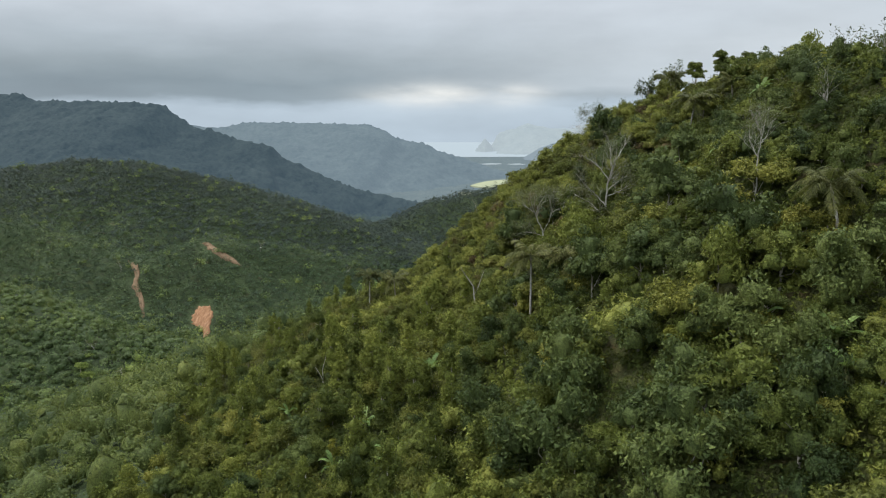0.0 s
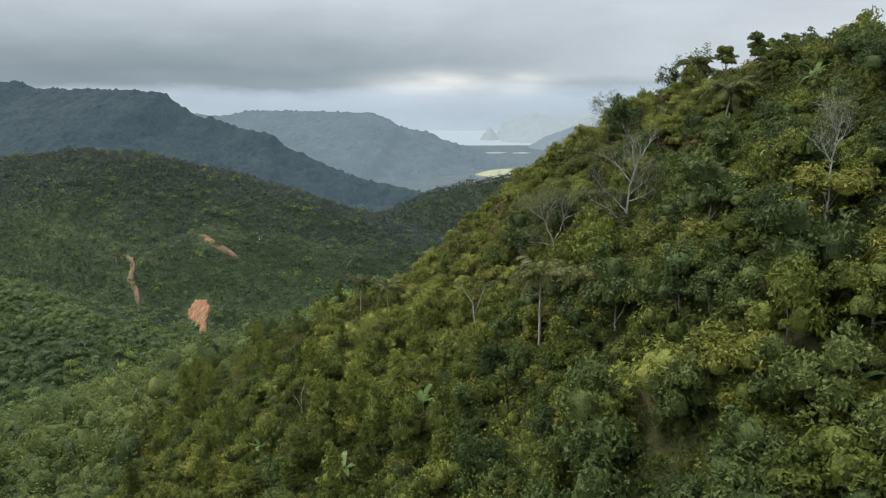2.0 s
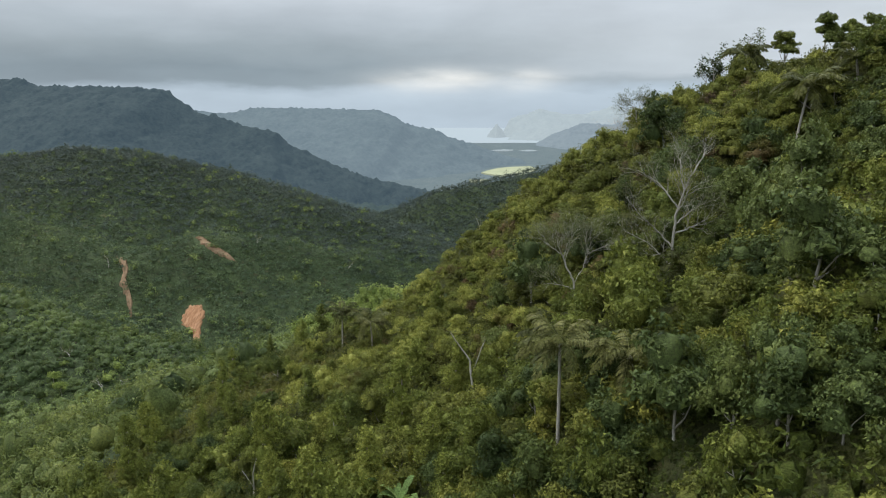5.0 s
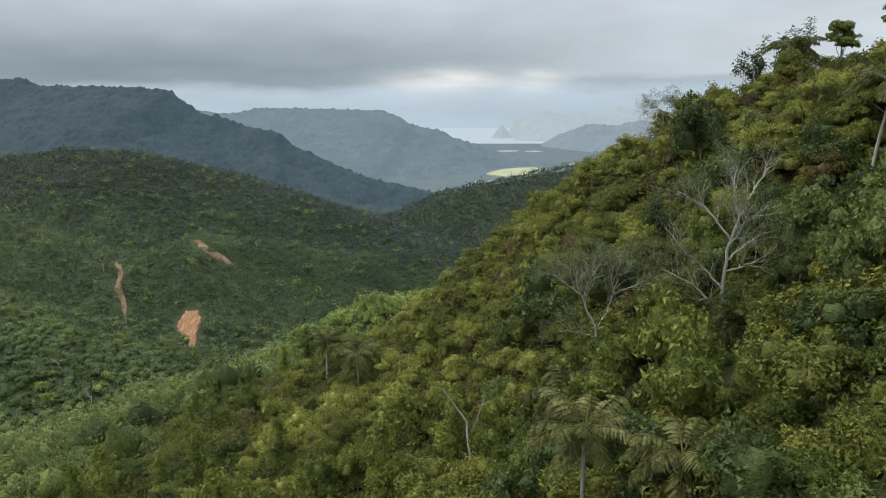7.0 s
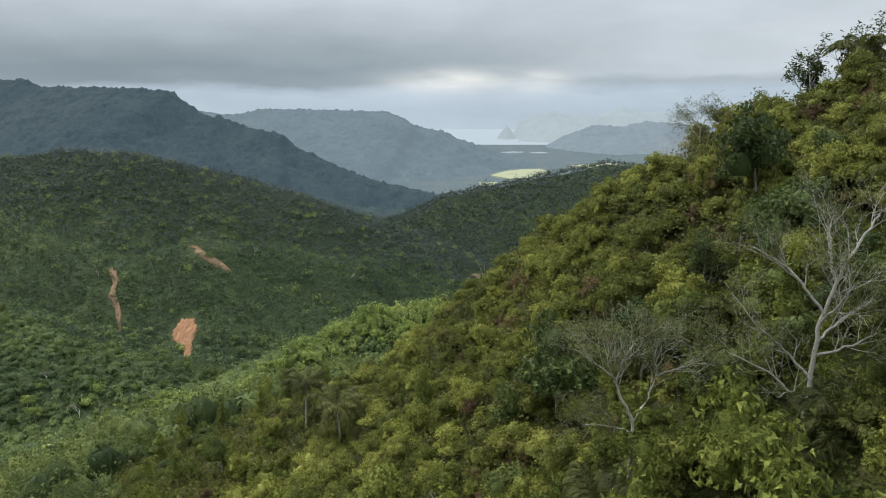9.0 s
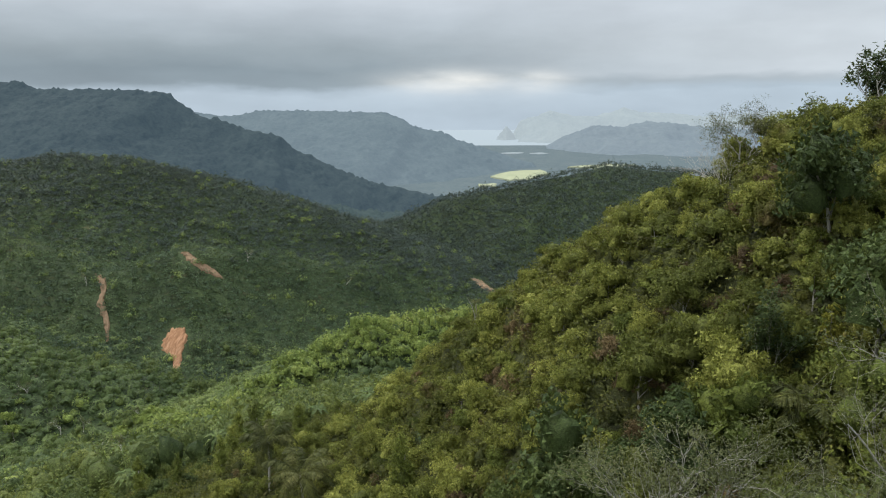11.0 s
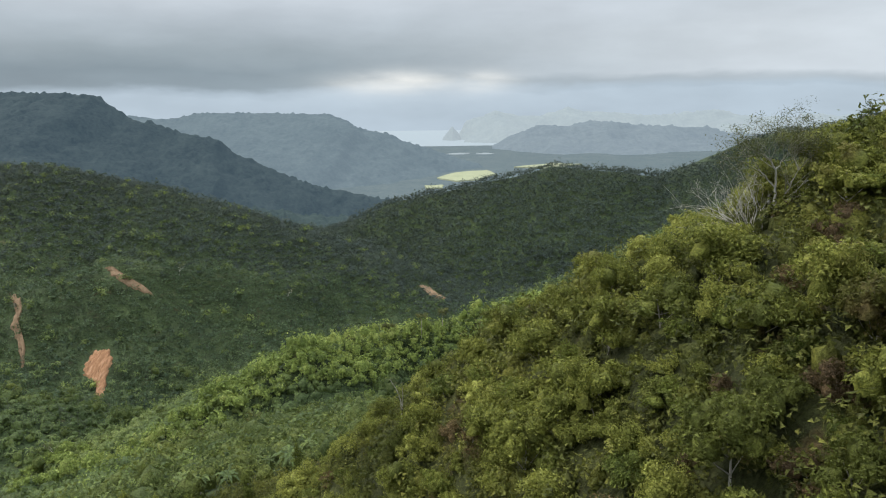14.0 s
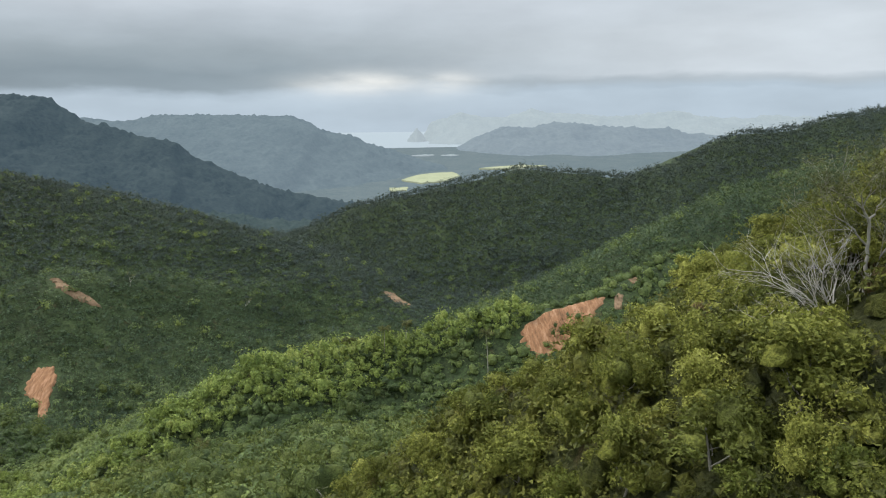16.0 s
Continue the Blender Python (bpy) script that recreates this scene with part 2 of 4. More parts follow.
M_FIELD = hazed_distance("rice_field", (0.11, 0.125, 0.065), (0.21, 0.215, 0.13), (0.15, 0.165, 0.135), 0.03)
# mountain and shaded foothill: the air's blue painted as emission over dark wood
M_MOUNT = hazed_distance("hazed_mountain_wood", (0.004, 0.008, 0.008), (0.026, 0.034, 0.030), (0.029, 0.047, 0.066), 0.022)
M_FOOT = hazed_distance("shaded_foothill_wood", (0.006, 0.011, 0.009), (0.030, 0.040, 0.030), (0.026, 0.042, 0.056), 0.022)
M_RIDGE = hazed_distance("hazy_ridge_wood", (0.008, 0.014, 0.014), (0.040, 0.050, 0.046), (0.108, 0.146, 0.182), 0.016)
M_HEAD = hazed_distance("hazy_headland_wood", (0.010, 0.016, 0.02), (0.050, 0.058, 0.055), (0.175, 0.220, 0.260), 0.008)
M_HEADFAR = hazed_distance("far_headland", (0.015, 0.025, 0.03), (0.060, 0.070, 0.064), (0.315, 0.365, 0.400), 0.010)
# sea: haze painted as pale emission, close to the horizon sky
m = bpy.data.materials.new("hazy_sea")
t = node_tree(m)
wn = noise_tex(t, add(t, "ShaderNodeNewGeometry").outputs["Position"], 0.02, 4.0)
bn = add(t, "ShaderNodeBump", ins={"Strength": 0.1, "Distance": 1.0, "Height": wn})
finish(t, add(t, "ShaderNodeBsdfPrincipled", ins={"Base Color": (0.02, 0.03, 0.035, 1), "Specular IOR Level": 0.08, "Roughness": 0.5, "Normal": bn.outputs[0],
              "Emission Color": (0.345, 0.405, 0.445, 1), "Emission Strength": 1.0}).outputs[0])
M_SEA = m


# ---- the lie of the land ----
def fbm(x, y, scale, octaves=4, seed=0):
    """Smooth value noise of about -1..1 on numpy arrays."""
    out, amp, tot = np.zeros_like(x, dtype=float), 1.0, 0.0
    for o in range(octaves):
        u, v = x / scale + 17.3 * o + seed * 5.1, y / scale - 9.7 * o + seed * 3.7
        i, j = np.floor(u), np.floor(v)
        fu, fv = u - i, v - j
        fu, fv = fu * fu * (3 - 2 * fu), fv * fv * (3 - 2 * fv)
        def hsh(p, q):
            s = np.sin(p * 127.1 + q * 311.7 + seed * 74.7) * 43758.5453
            return s - np.floor(s)
        a0 = hsh(i, j) * (1 - fu) + hsh(i + 1, j) * fu
        a1 = hsh(i, j + 1) * (1 - fu) + hsh(i + 1, j + 1) * fu
        out += amp * ((a0 * (1 - fv) + a1 * fv) * 2 - 1)
        tot += amp
        amp, scale = amp * 0.5, scale * 0.5
    return out / tot


def crest(x, y, line, slope, round_=4.0, knee=1e9, slope2=0.5):
    """Height of a ridge that falls away at a slope from a crest line of (x, y, z), more gently past the knee."""
    best = np.full(np.shape(x), -1e9)
    for (x0, y0, z0), (x1, y1, z1) in zip(line, line[1:]):
        dx, dy = x1 - x0, y1 - y0
        s = np.clip(((x - x0) * dx + (y - y0) * dy) / (dx * dx + dy * dy), 0, 1)
        d = np.hypot(x - x0 - s * dx, y - y0 - s * dy)
        d = np.sqrt(d * d + round_ * round_) - round_
        best = np.maximum(best, z0 + s * (z1 - z0) - slope * np.minimum(d, knee) - slope2 * np.maximum(d - knee, 0))
    return best


NEAR = [(90, -160, 258), (74, -40, 246), (64, 30, 237), (60, 60, 233.5), (56, 75, 233.5), (51, 104, 234.5), (52, 130, 234), (39, 143, 228.5), (27.5, 142.5, 224.5), (20, 151, 213), (12, 157, 206.5),
        (-6, 159, 192), (-18, 158, 184.5), (-39, 158, 170), (-66, 159, 151), (-92, 160, 132), (-140, 172, 100)]
FACE = [(-700, 590, 165), (-345, 618, 124), (-245, 572, 106), (-200, 600, 120), (-130, 640, 102), (-50, 720, 74)]
LOW = [(-460, 410, 138), (-300, 440, 112), (-200, 420, 90), (-140, 395, 74)]
AHEAD = [(52, 130, 234), (54, 150, 232.5), (55, 163, 231), (57, 172, 223), (60, 182, 208)]
BACK = [(150, -120, 262), (140, -20, 248), (128, 50, 240), (114, 74, 238)]
SPUR = [(-125, 335, 80), (-95, 352, 93), (-62, 372, 116), (-35, 400, 127), (-8, 427, 121.5), (20, 432, 119.5), (52, 436, 126), (80, 438, 128.5), (105, 440, 132), (120, 448, 133), (140, 460, 138), (180, 482, 158), (260, 560, 172), (420, 720, 170), (620, 800, 190)]
LEFT = [(-760, 760, 190), (-497, 800, 158), (-433, 800, 164), (-350, 805, 164), (-288, 805, 150), (-226, 805, 132), (-144, 805, 104), (-54, 805, 74), (0, 815, 55)]
HILL = [(-52, 1000, 58), (6, 1000, 103), (104, 1000, 126), (193, 1000, 141), (270, 1000, 136), (314, 1000, 132), (358, 1000, 137), (433, 1000, 138)]
RIGHT = [(396, 1000, 130), (445, 1000, 150), (489, 1000, 184), (565, 1000, 188), (617, 1000, 204), (669, 1000, 211), (1100, 1000, 250)]


# knolls and dips of the near flank: x, y, rise
SWELLS = [(6, 52, 2.9), (21, 52, 3.6), (36, 52, -1.6), (13, 67, 0.9), (6, 82, -1.6), (21, 82, 1.5), (36, 82, 3.2), (-17, 97, -1.0), (-2, 97, 1.1), (13, 97, 1.8),
          (-9, 112, 2.3), (6, 112, 3.7), (21, 112, 2.4), (36, 112, -4.4), (-17, 127, 2.5), (-2, 127, -1.7), (13, 127, -0.9), (28, 127, 5.7), (-24, 142, -1.1), (-9, 142, -4.8),
          (6, 142, -5.5), (21, 142, -2.5), (-2, 157, -3.1), (13, 157, -1.6), (28, 157, 2.3), (-24, 172, 2.9), (7, 163, 3.5), (18, 162, 3.5), (22, 180, -6), (-17, 187, 0.7)]


def near_ridge(x, y):
    hollow = 4.5 * np.exp(-((x - 8) / 20) ** 2 - ((y - 105) / 13) ** 2) + -5.5 * np.exp(-((x - 24) / 13) ** 2 - ((y - 70) / 16) ** 2) + 1.8 * np.exp(-((x - 10) / 16) ** 2 - ((y - 130) / 14) ** 2)
    return np.maximum(crest(x, y, NEAR, 0.92, 5.0, 45.0, 0.45), crest(x, y, AHEAD, 0.85, 5.0)) - hollow + sum(a * np.exp(-((x - u) ** 2 + (y - v) ** 2) / 144.0) for u, v, a in SWELLS)


def ground_z(x, y):
    x, y = np.asarray(x, float), np.asarray(y, float)
    floor = np.interp(y, [-400, 100, 300, 450, 820, 1150, 1320, 1700, 3150, 3420, 5000], [90, 84, 74, 64, 36, 14, 3, 2, 2, -6, -6])
    parts = [floor,
             near_ridge(x, y),
             crest(x, y, BACK, 0.3, 20.0, 55.0, 1.6),
             crest(x, y, SPUR, 0.55, 8.0),
             crest(x, y, LEFT, 0.36, 20.0),
             crest(x, y, FACE, 0.72, 12.0, 50.0, 0.4),
             crest(x, y, LOW, 0.42, 12.0),
             crest(x, y, HILL, 0.50, 25.0),
             crest(x, y, RIGHT, 0.45, 20.0)]
    # smooth union of the forms
    k = 5.0
    top = np.maximum.reduce(parts)
    z = top + k * np.log(sum(np.exp(np.clip((p - top) / k, -30, 0)) for p in parts))
    hilly = np.clip((z - 6) / 40, 0, 1)
    far = np.clip((np.hypot(x, y) - 120) / 250, 0, 1)
    z = z + hilly * far * (fbm(x, y, 120, 4, 2) * 9 + fbm(x, y, 38, 3, 5) * 2.5)
    z = z + (1 - far) * fbm(x, y, 22, 3, 8) * 1.6
    return z


def gz(x, y):
    return float(ground_z(np.array([x]), np.array([y]))[0])


def mesh_of(name, verts, faces, material, smooth=False):
    """A mesh from numpy arrays; faces: one array of equal-sided faces, or a list of such arrays."""
    faces = faces if isinstance(faces, list) else [faces]
    me = bpy.data.meshes.new(name)
    me.vertices.add(len(verts))
    me.vertices.foreach_set("co", np.asarray(verts, np.float32).ravel())
    loops = np.concatenate([f.ravel() for f in faces])
    sizes = np.concatenate([np.full(len(f), f.shape[1]) for f in faces])
    me.loops.add(len(loops))
    me.loops.foreach_set("vertex_index", loops.astype(np.int32))
    me.polygons.add(len(sizes))
    me.polygons.foreach_set("loop_start", np.concatenate([[0], np.cumsum(sizes)[:-1]]).astype(np.int32))
    me.polygons.foreach_set("use_smooth", np.full(len(sizes), smooth))
    me.update(calc_edges=True)
    me.materials.append(material)
    return me


def grid_faces(rows, cols, wrap=False):
    r, c = np.meshgrid(np.arange(rows - 1), np.arange(cols if wrap else cols - 1), indexing="ij")
    n = (c + 1) % cols
    return np.stack([r * cols + c, r * cols + n, (r + 1) * cols + n, (r + 1) * cols + c], -1).reshape(-1, 4)


def build_ground():
    ang = np.radians(np.concatenate([np.linspace(-50, 50, 215), np.linspace(50, 310, 72)[1:-1]]))
    rad = np.concatenate([3.0 * 40.0 ** np.linspace(0, 1, 90)[:-1], np.arange(120, 900, 5.0), 900 * (4960 / 900) ** np.linspace(0, 1, 60)])
    A, R = np.meshgrid(ang, rad)
    X, Y = np.sin(A) * R, np.cos(A) * R - 5
    Z = ground_z(X, Y)
    verts = np.stack([X, Y, Z], -1).reshape(-1, 3)
    faces = grid_faces(len(rad), len(ang), True)[:, ::-1]
    cap = np.arange(len(ang))[None, :]
    ob = new("ground", mesh_of("ground", verts, [faces, cap], M_GROUND, True))
    return tagged(ob, "steep hills and valley floor of dark forest soil", "ground", kind="structure")


build_ground()


# the coastal plain and the sea lie on the ground sheet, far off
def sheet(name, x0, x1, y0, y1, z, nx, ny, material, wavy=0.0):
    X, Y = np.meshgrid(np.linspace(x0, x1, nx), np.linspace(y0, y1, ny))
    Z = np.full_like(X, z) + fbm(X, Y, 200, 3, 4) * wavy
    return new(name, mesh_of(name, np.stack([X, Y, Z], -1).reshape(-1, 3), grid_faces(ny, nx), material, True))


tagged(sheet("water", -2600, 3200, 3180, 4950, 0.0, 12, 8, M_SEA), "calm sea of a distant bay, pale haze painted in as glow", "sea", kind="structure")
tagged(sheet("backdrop_plain", -900, 1900, 1300, 3330, 7.0, 60, 50, M_PLAIN, 2.0), "wooded coastal plain at the valley mouth, haze painted in", "plain", kind="structure")


def field(name, corners, z, material):
    """A flat patch of the plain, with a short bank round it."""
    rim = []
    for (x0, y0), (x1, y1) in zip(corners, corners[1:] + corners[:1]):
        for k in range(6):
            q = k / 6
            rim.append((x0 + (x1 - x0) * q + 2 * math.sin(9 * q + x0), y0 + (y1 - y0) * q + 5 * math.sin(7 * q + y0), z))
    edge = np.array(rim)[::-1]
    n = len(edge)
    verts = np.concatenate([edge, edge - np.array([0, 0, 5.0])])
    return new(name, mesh_of(name, verts, [np.arange(n)[None, :], grid_faces(2, n, True)[:, ::-1]], material))


tagged(field("rice_field", [(77, 2058), (140, 2191), (236, 2237), (250, 2142), (189, 2013), (126, 1972)], 11.0, M_FIELD), "pale yellow-green rice field on the far plain", "field")
tagged(field("rice_field", [(43, 1880), (88, 1895), (82, 1840), (44, 1822)], 11.0, M_FIELD), "small pale rice field on the far plain", "field")
tagged(field("rice_field", [(330, 2330), (470, 2420), (560, 2390), (420, 2300)], 11.0, M_FIELD), "thin strip of pale fields on the far plain", "field")
# water glints painted as flat patches of the glowing headland material
tagged(field("pond", [(148, 2870), (200, 2905), (238, 2890), (200, 2860)], 10.5, M_HEADFAR), "still water on the far plain, its pale glint painted in", "pond")
tagged(field("pond", [(262, 2860), (300, 2890), (330, 2860), (296, 2838)], 10.5, M_HEADFAR), "still water on the far plain, its pale glint painted in", "pond")


def far_ridge(name, line, slope, material, label, bump=18.0, step=14.0, trees=0.0, seed=3, round_=9.0, rough=1.0):
    """A far range as a hull of its crest line, with spurs and gullies."""
    xs = [p[0] for p in line]
    ys = [p[1] for p in line]
    hmax = max(p[2] for p in line)
    reach = hmax / slope + 60
    X, Y = np.meshgrid(np.arange(min(xs) - line[0][2] / slope - 60, max(xs) + line[-1][2] / slope + 60, step), np.arange(min(ys) - reach, max(ys) + 120, step * 1.6))
    wob = fbm(X, Y, 240, 3, seed + 2) * np.clip((ys[0] - Y) / 120, 0, 1) * 55
    d = np.abs(Y - ys[0])
    Z = np.interp(X + wob, xs, [p[2] for p in line], -40, -40) - slope * (np.sqrt(d * d + round_ * round_) - round_)
    k = np.clip((hmax - Z) / hmax * 2.5, 0.0, 1)
    Z = Z + (fbm(X, Y, 170, 4, seed) * bump * k + fbm(X, Y, 2.2 * step, 2, seed + 1) * trees)
    rng = np.random.default_rng(seed)
    Z = Z + rough * np.minimum(rng.gamma(1.2, 1.0, Z.shape), 5.0)
    X, Y = X + rng.uniform(-0.35, 0.35, X.shape) * step, Y + rng.uniform(-0.35, 0.35, X.shape) * step
    Z = np.maximum(Z, -6)
    ob = new(name, mesh_of(name, np.stack([X, Y, Z], -1).reshape(-1, 3), grid_faces(X.shape[0], X.shape[1]), material, True))
    return tagged(ob, label, "hills", kind="structure")


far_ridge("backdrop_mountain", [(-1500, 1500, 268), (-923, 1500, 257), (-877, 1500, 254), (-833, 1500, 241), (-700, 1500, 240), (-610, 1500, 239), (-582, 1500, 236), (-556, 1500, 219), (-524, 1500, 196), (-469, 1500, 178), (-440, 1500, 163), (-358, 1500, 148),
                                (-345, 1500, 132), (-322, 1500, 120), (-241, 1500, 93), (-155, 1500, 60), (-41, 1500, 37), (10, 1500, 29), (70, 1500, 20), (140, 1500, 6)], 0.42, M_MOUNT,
          "dark forested mountain with a flat top, blue haze painted in", 16, 5.0, 3.0, rough=1.5)
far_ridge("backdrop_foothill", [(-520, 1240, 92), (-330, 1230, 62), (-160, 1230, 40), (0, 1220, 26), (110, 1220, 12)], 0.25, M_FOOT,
          "dark forested foot of the mountain at the valley mouth, haze painted in", 8, 5.0, 4.0, 14, rough=1.7)
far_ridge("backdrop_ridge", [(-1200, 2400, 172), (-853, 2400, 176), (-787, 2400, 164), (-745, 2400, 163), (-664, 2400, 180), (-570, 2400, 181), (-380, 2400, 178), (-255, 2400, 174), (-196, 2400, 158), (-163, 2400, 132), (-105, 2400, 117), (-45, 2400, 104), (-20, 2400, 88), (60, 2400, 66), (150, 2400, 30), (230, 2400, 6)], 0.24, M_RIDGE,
          "forested ridge with a flat top, blue-grey haze painted in", 16, 7.0, 3.0, rough=1.4)
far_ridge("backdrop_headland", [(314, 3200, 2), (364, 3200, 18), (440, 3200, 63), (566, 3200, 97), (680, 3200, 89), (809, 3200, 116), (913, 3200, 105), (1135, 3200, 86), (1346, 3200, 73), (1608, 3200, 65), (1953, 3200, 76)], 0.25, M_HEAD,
          "wooded headland beside the bay, haze painted in", 30, 14.0, 6.0, 6, rough=2.0)
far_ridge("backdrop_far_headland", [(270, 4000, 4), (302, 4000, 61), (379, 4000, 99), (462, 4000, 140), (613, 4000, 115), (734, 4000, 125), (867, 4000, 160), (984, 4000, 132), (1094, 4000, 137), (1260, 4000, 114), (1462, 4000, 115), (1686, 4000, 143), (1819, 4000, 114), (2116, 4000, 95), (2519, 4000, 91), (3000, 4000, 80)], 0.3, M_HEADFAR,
          "far hills across the bay, almost lost in painted haze", 34, 18.0, 9.0, 9, rough=2.0)
far_ridge("backdrop_islet", [(176, 3900, 4), (204, 3900, 42), (228, 3900, 68), (252, 3900, 46), (278, 3900, 6)], 1.0, M_HEADFAR, "rocky islet off the far headland, pale with painted haze", 4, 7.0, 4.0, 12, rough=1.5)


# ---- growing things: pieces ----
RNG = np.random.default_rng(7)


def unit(v):
    return v / np.maximum(np.linalg.norm(v, axis=-1, keepdims=True), 1e-9)


def leaf_tris(centres, normals, length, width, rng, droop=0.2, loose=0.5):
    """Leaves or sprays as slim triangles lying roughly along the crown's surface."""
    n = len(centres)
    nor = unit(normals + rng.normal(0, loose, (n, 3)))
    t = unit(np.cross(nor, rng.normal(0, 1, (n, 3))))
    b = np.cross(nor, t)
    L = (length * rng.uniform(0.6, 1.4, n))[:, None]
    W = (width * rng.uniform(0.6, 1.4, n))[:, None]
    root = centres - t * L * 0.4
    tip = centres + t * L * 0.6 - nor * L * droop
    verts = np.stack([root + b * W * 0.5, tip, root - b * W * 0.5 + t * L * 0.15], 1).reshape(-1, 3)
    return verts, np.arange(3 * n).reshape(-1, 3)


def sphere_points(n, rng, low=-0.35):
    z = rng.uniform(low, 1, n)
    a = rng.uniform(0, 2 * np.pi, n)
    r = np.sqrt(1 - z * z)
    return np.stack([r * np.cos(a), r * np.sin(a), z], -1)


def dome(seg, rings, low=-0.5):
    """A unit knob: verts and quads, open below."""
    zs = np.sin(np.linspace(math.asin(low), math.pi / 2 - 0.02, rings))
    a = np.arange(seg) * 2 * np.pi / seg
    v = np.stack([np.sqrt(1 - zs[:, None] ** 2) * np.cos(a), np.sqrt(1 - zs[:, None] ** 2) * np.sin(a), np.repeat(zs[:, None], seg, 1)], -1).reshape(-1, 3)
    return v, grid_faces(rings, seg, True)


def merge(chunks):
    vs, fs, o = [], [], 0
    for v, f in chunks:
        vs.append(v)
        fs.append(f + o)
        o += len(v)
    return np.concatenate(vs), np.concatenate(fs)


def crown_mesh(name, lobes, leaves, length, width, material, rng, core=0.5, low=-0.35, droop=0.2, tufts=8):
    """lobes: (x, y, z, rx, rz). A crown of several lobes, each a lumpy core that bears tufts of leaves."""
    lobes = np.array(lobes, float)
    p = sphere_points(len(lobes) * tufts, rng, low)
    main = np.repeat(lobes, tufts, 0)
    mid = main[:, :3] + p * main[:, [3, 3, 4]] * rng.uniform(0.55, 0.88, (len(p), 1))
    size = np.sqrt(main[:, 3] * main[:, 4]) * rng.uniform(0.28, 0.56, len(p))
    pick = rng.choice(len(p), leaves, p=size ** 2 / (size ** 2).sum())
    q = sphere_points(leaves, rng, -0.45)
    c = mid[pick] + q * (size[pick] * rng.uniform(0.55, 1.25, leaves))[:, None] * np.array([1, 1, 0.8])
    v, f = leaf_tris(c, unit(q + 0.5 * p[pick] + np.array([0, 0, 0.35])), length, width, rng, droop, 0.65)
    bv, bf = dome(8, 4)
    knobs = [(bv * np.array([rx, rx, rz]) * core * rng.uniform(0.7, 1.15, (len(bv), 1)) + np.array([x, y, z]), bf) for x, y, z, rx, rz in lobes]
    kv, kf = merge(knobs)
    return mesh_of(name, np.concatenate([v, kv]), [f, kf + len(v)], material, True)


def tube(points, radii, seg=6):
    """A bent, tapered stem through points."""
    pts, rad = np.asarray(points, float), np.asarray(radii, float)
    d = unit(np.gradient(pts, axis=0))
    ref = np.where(np.abs(d[:, 2:3]) > 0.9, np.array([[1.0, 0, 0]]), np.array([[0, 0, 1.0]]))
    u = unit(np.cross(d, ref))
    w = np.cross(d, u)
    a = np.arange(seg) * 2 * np.pi / seg
    v = pts[:, None] + rad[:, None, None] * (np.cos(a)[None, :, None] * u[:, None] + np.sin(a)[None, :, None] * w[:, None])
    return v.reshape(-1, 3), grid_faces(len(pts), seg, True)


def part(name, me, parent, label=""):
    ob = new(name, me)
    ob.parent = parent
    if label:
        ob["label"] = label
    return ob


def thing(name, label, category, group=""):
    return tagged(new(name), label, category, group)


def trunk_mesh(name, h, r, lobes, material, rng, lean=0.3, seg=6):
    top = np.array([rng.normal(0, lean), rng.normal(0, lean), h])
    s = np.linspace(0, 1, 5)[:, None]
    line = top * s + np.array([0, 0, -0.6]) * (1 - s) + rng.normal(0, 0.08, (5, 3)) * s
    chunks = [tube(line, r * (1 - 0.55 * s[:, 0]) * np.array([1.5, 1.05, 1, 1, 1]), seg)]
    for (x, y, z, rx, rz) in lobes[:4]:
        end = np.array([x, y, z])
        start = line[2 + rng.integers(0, 2)]
        midp = (start + end) / 2 + rng.normal(0, 0.15, 3)
        chunks.append(tube([start, midp, end], [r * 0.5, r * 0.32, r * 0.12], 4))
    v, f = merge(chunks)
    return mesh_of(name, v, f, material, True)


def leafy_tree(kind, label, category, lobes, leaves, length, width, leaf_mat, bark, h, r, rng, **kw):
    tree = thing(kind, label, category)
    part("trunk", trunk_mesh(kind + "_trunk", h, r, lobes, bark, rng), tree)
    part("crown", crown_mesh(kind + "_crown", lobes, leaves, length, width, leaf_mat, rng, **kw), tree)
    return tree


def ring_lobes(n, radius, z, rx, rz, rng, top=True):
    out = []
    for i in range(n):
        a = 2 * np.pi * i / n + rng.uniform(-0.4, 0.4)
        q = radius * rng.uniform(0.6, 1.15)
        s = rng.uniform(0.75, 1.2)
        out.append((q * np.cos(a), q * np.sin(a), z + rng.uniform(-0.6, 0.8), rx * s, rz * s))
    if top:
        out.append((rng.normal(0, 0.3), rng.normal(0, 0.3), z + rz * 0.9, rx * 1.1, rz * 1.1))
    return out


def scatter_copies(protos, places, tilt=5.0):
    """places: x, y, size, height factor. The first places take the originals, the rest copies."""
    for i, (x, y, s, hf) in enumerate(places):
        pr = protos[i % len(protos)]
        m = pose(x, y, gz(x, y) - 0.15, RNG.normal(0, tilt), RNG.normal(0, tilt), RNG.uniform(0, 360)) @ Matrix.Diagonal((s, s, s * hf, 1))
        if i < len(protos):
            pr.matrix_basis = m
        else:
            copy_thing(pr, m)


# ---- bare scars where trees do not stand ----
# outlines on the plan
SLIDE = [(73, 420), (75, 428), (89, 436), (100, 440), (112, 443), (122, 447), (110, 430), (97, 416), (88, 412), (79, 411)]
SLIP = [(-187, 508), (-190, 518), (-189, 530), (-181, 533), (-174, 521), (-173, 507), (-167, 488), (-171, 486), (-177, 502)]
THREAD = [(-259, 572), (-249, 564), (-244, 555), (-243, 543), (-233, 532), (-225, 515)]
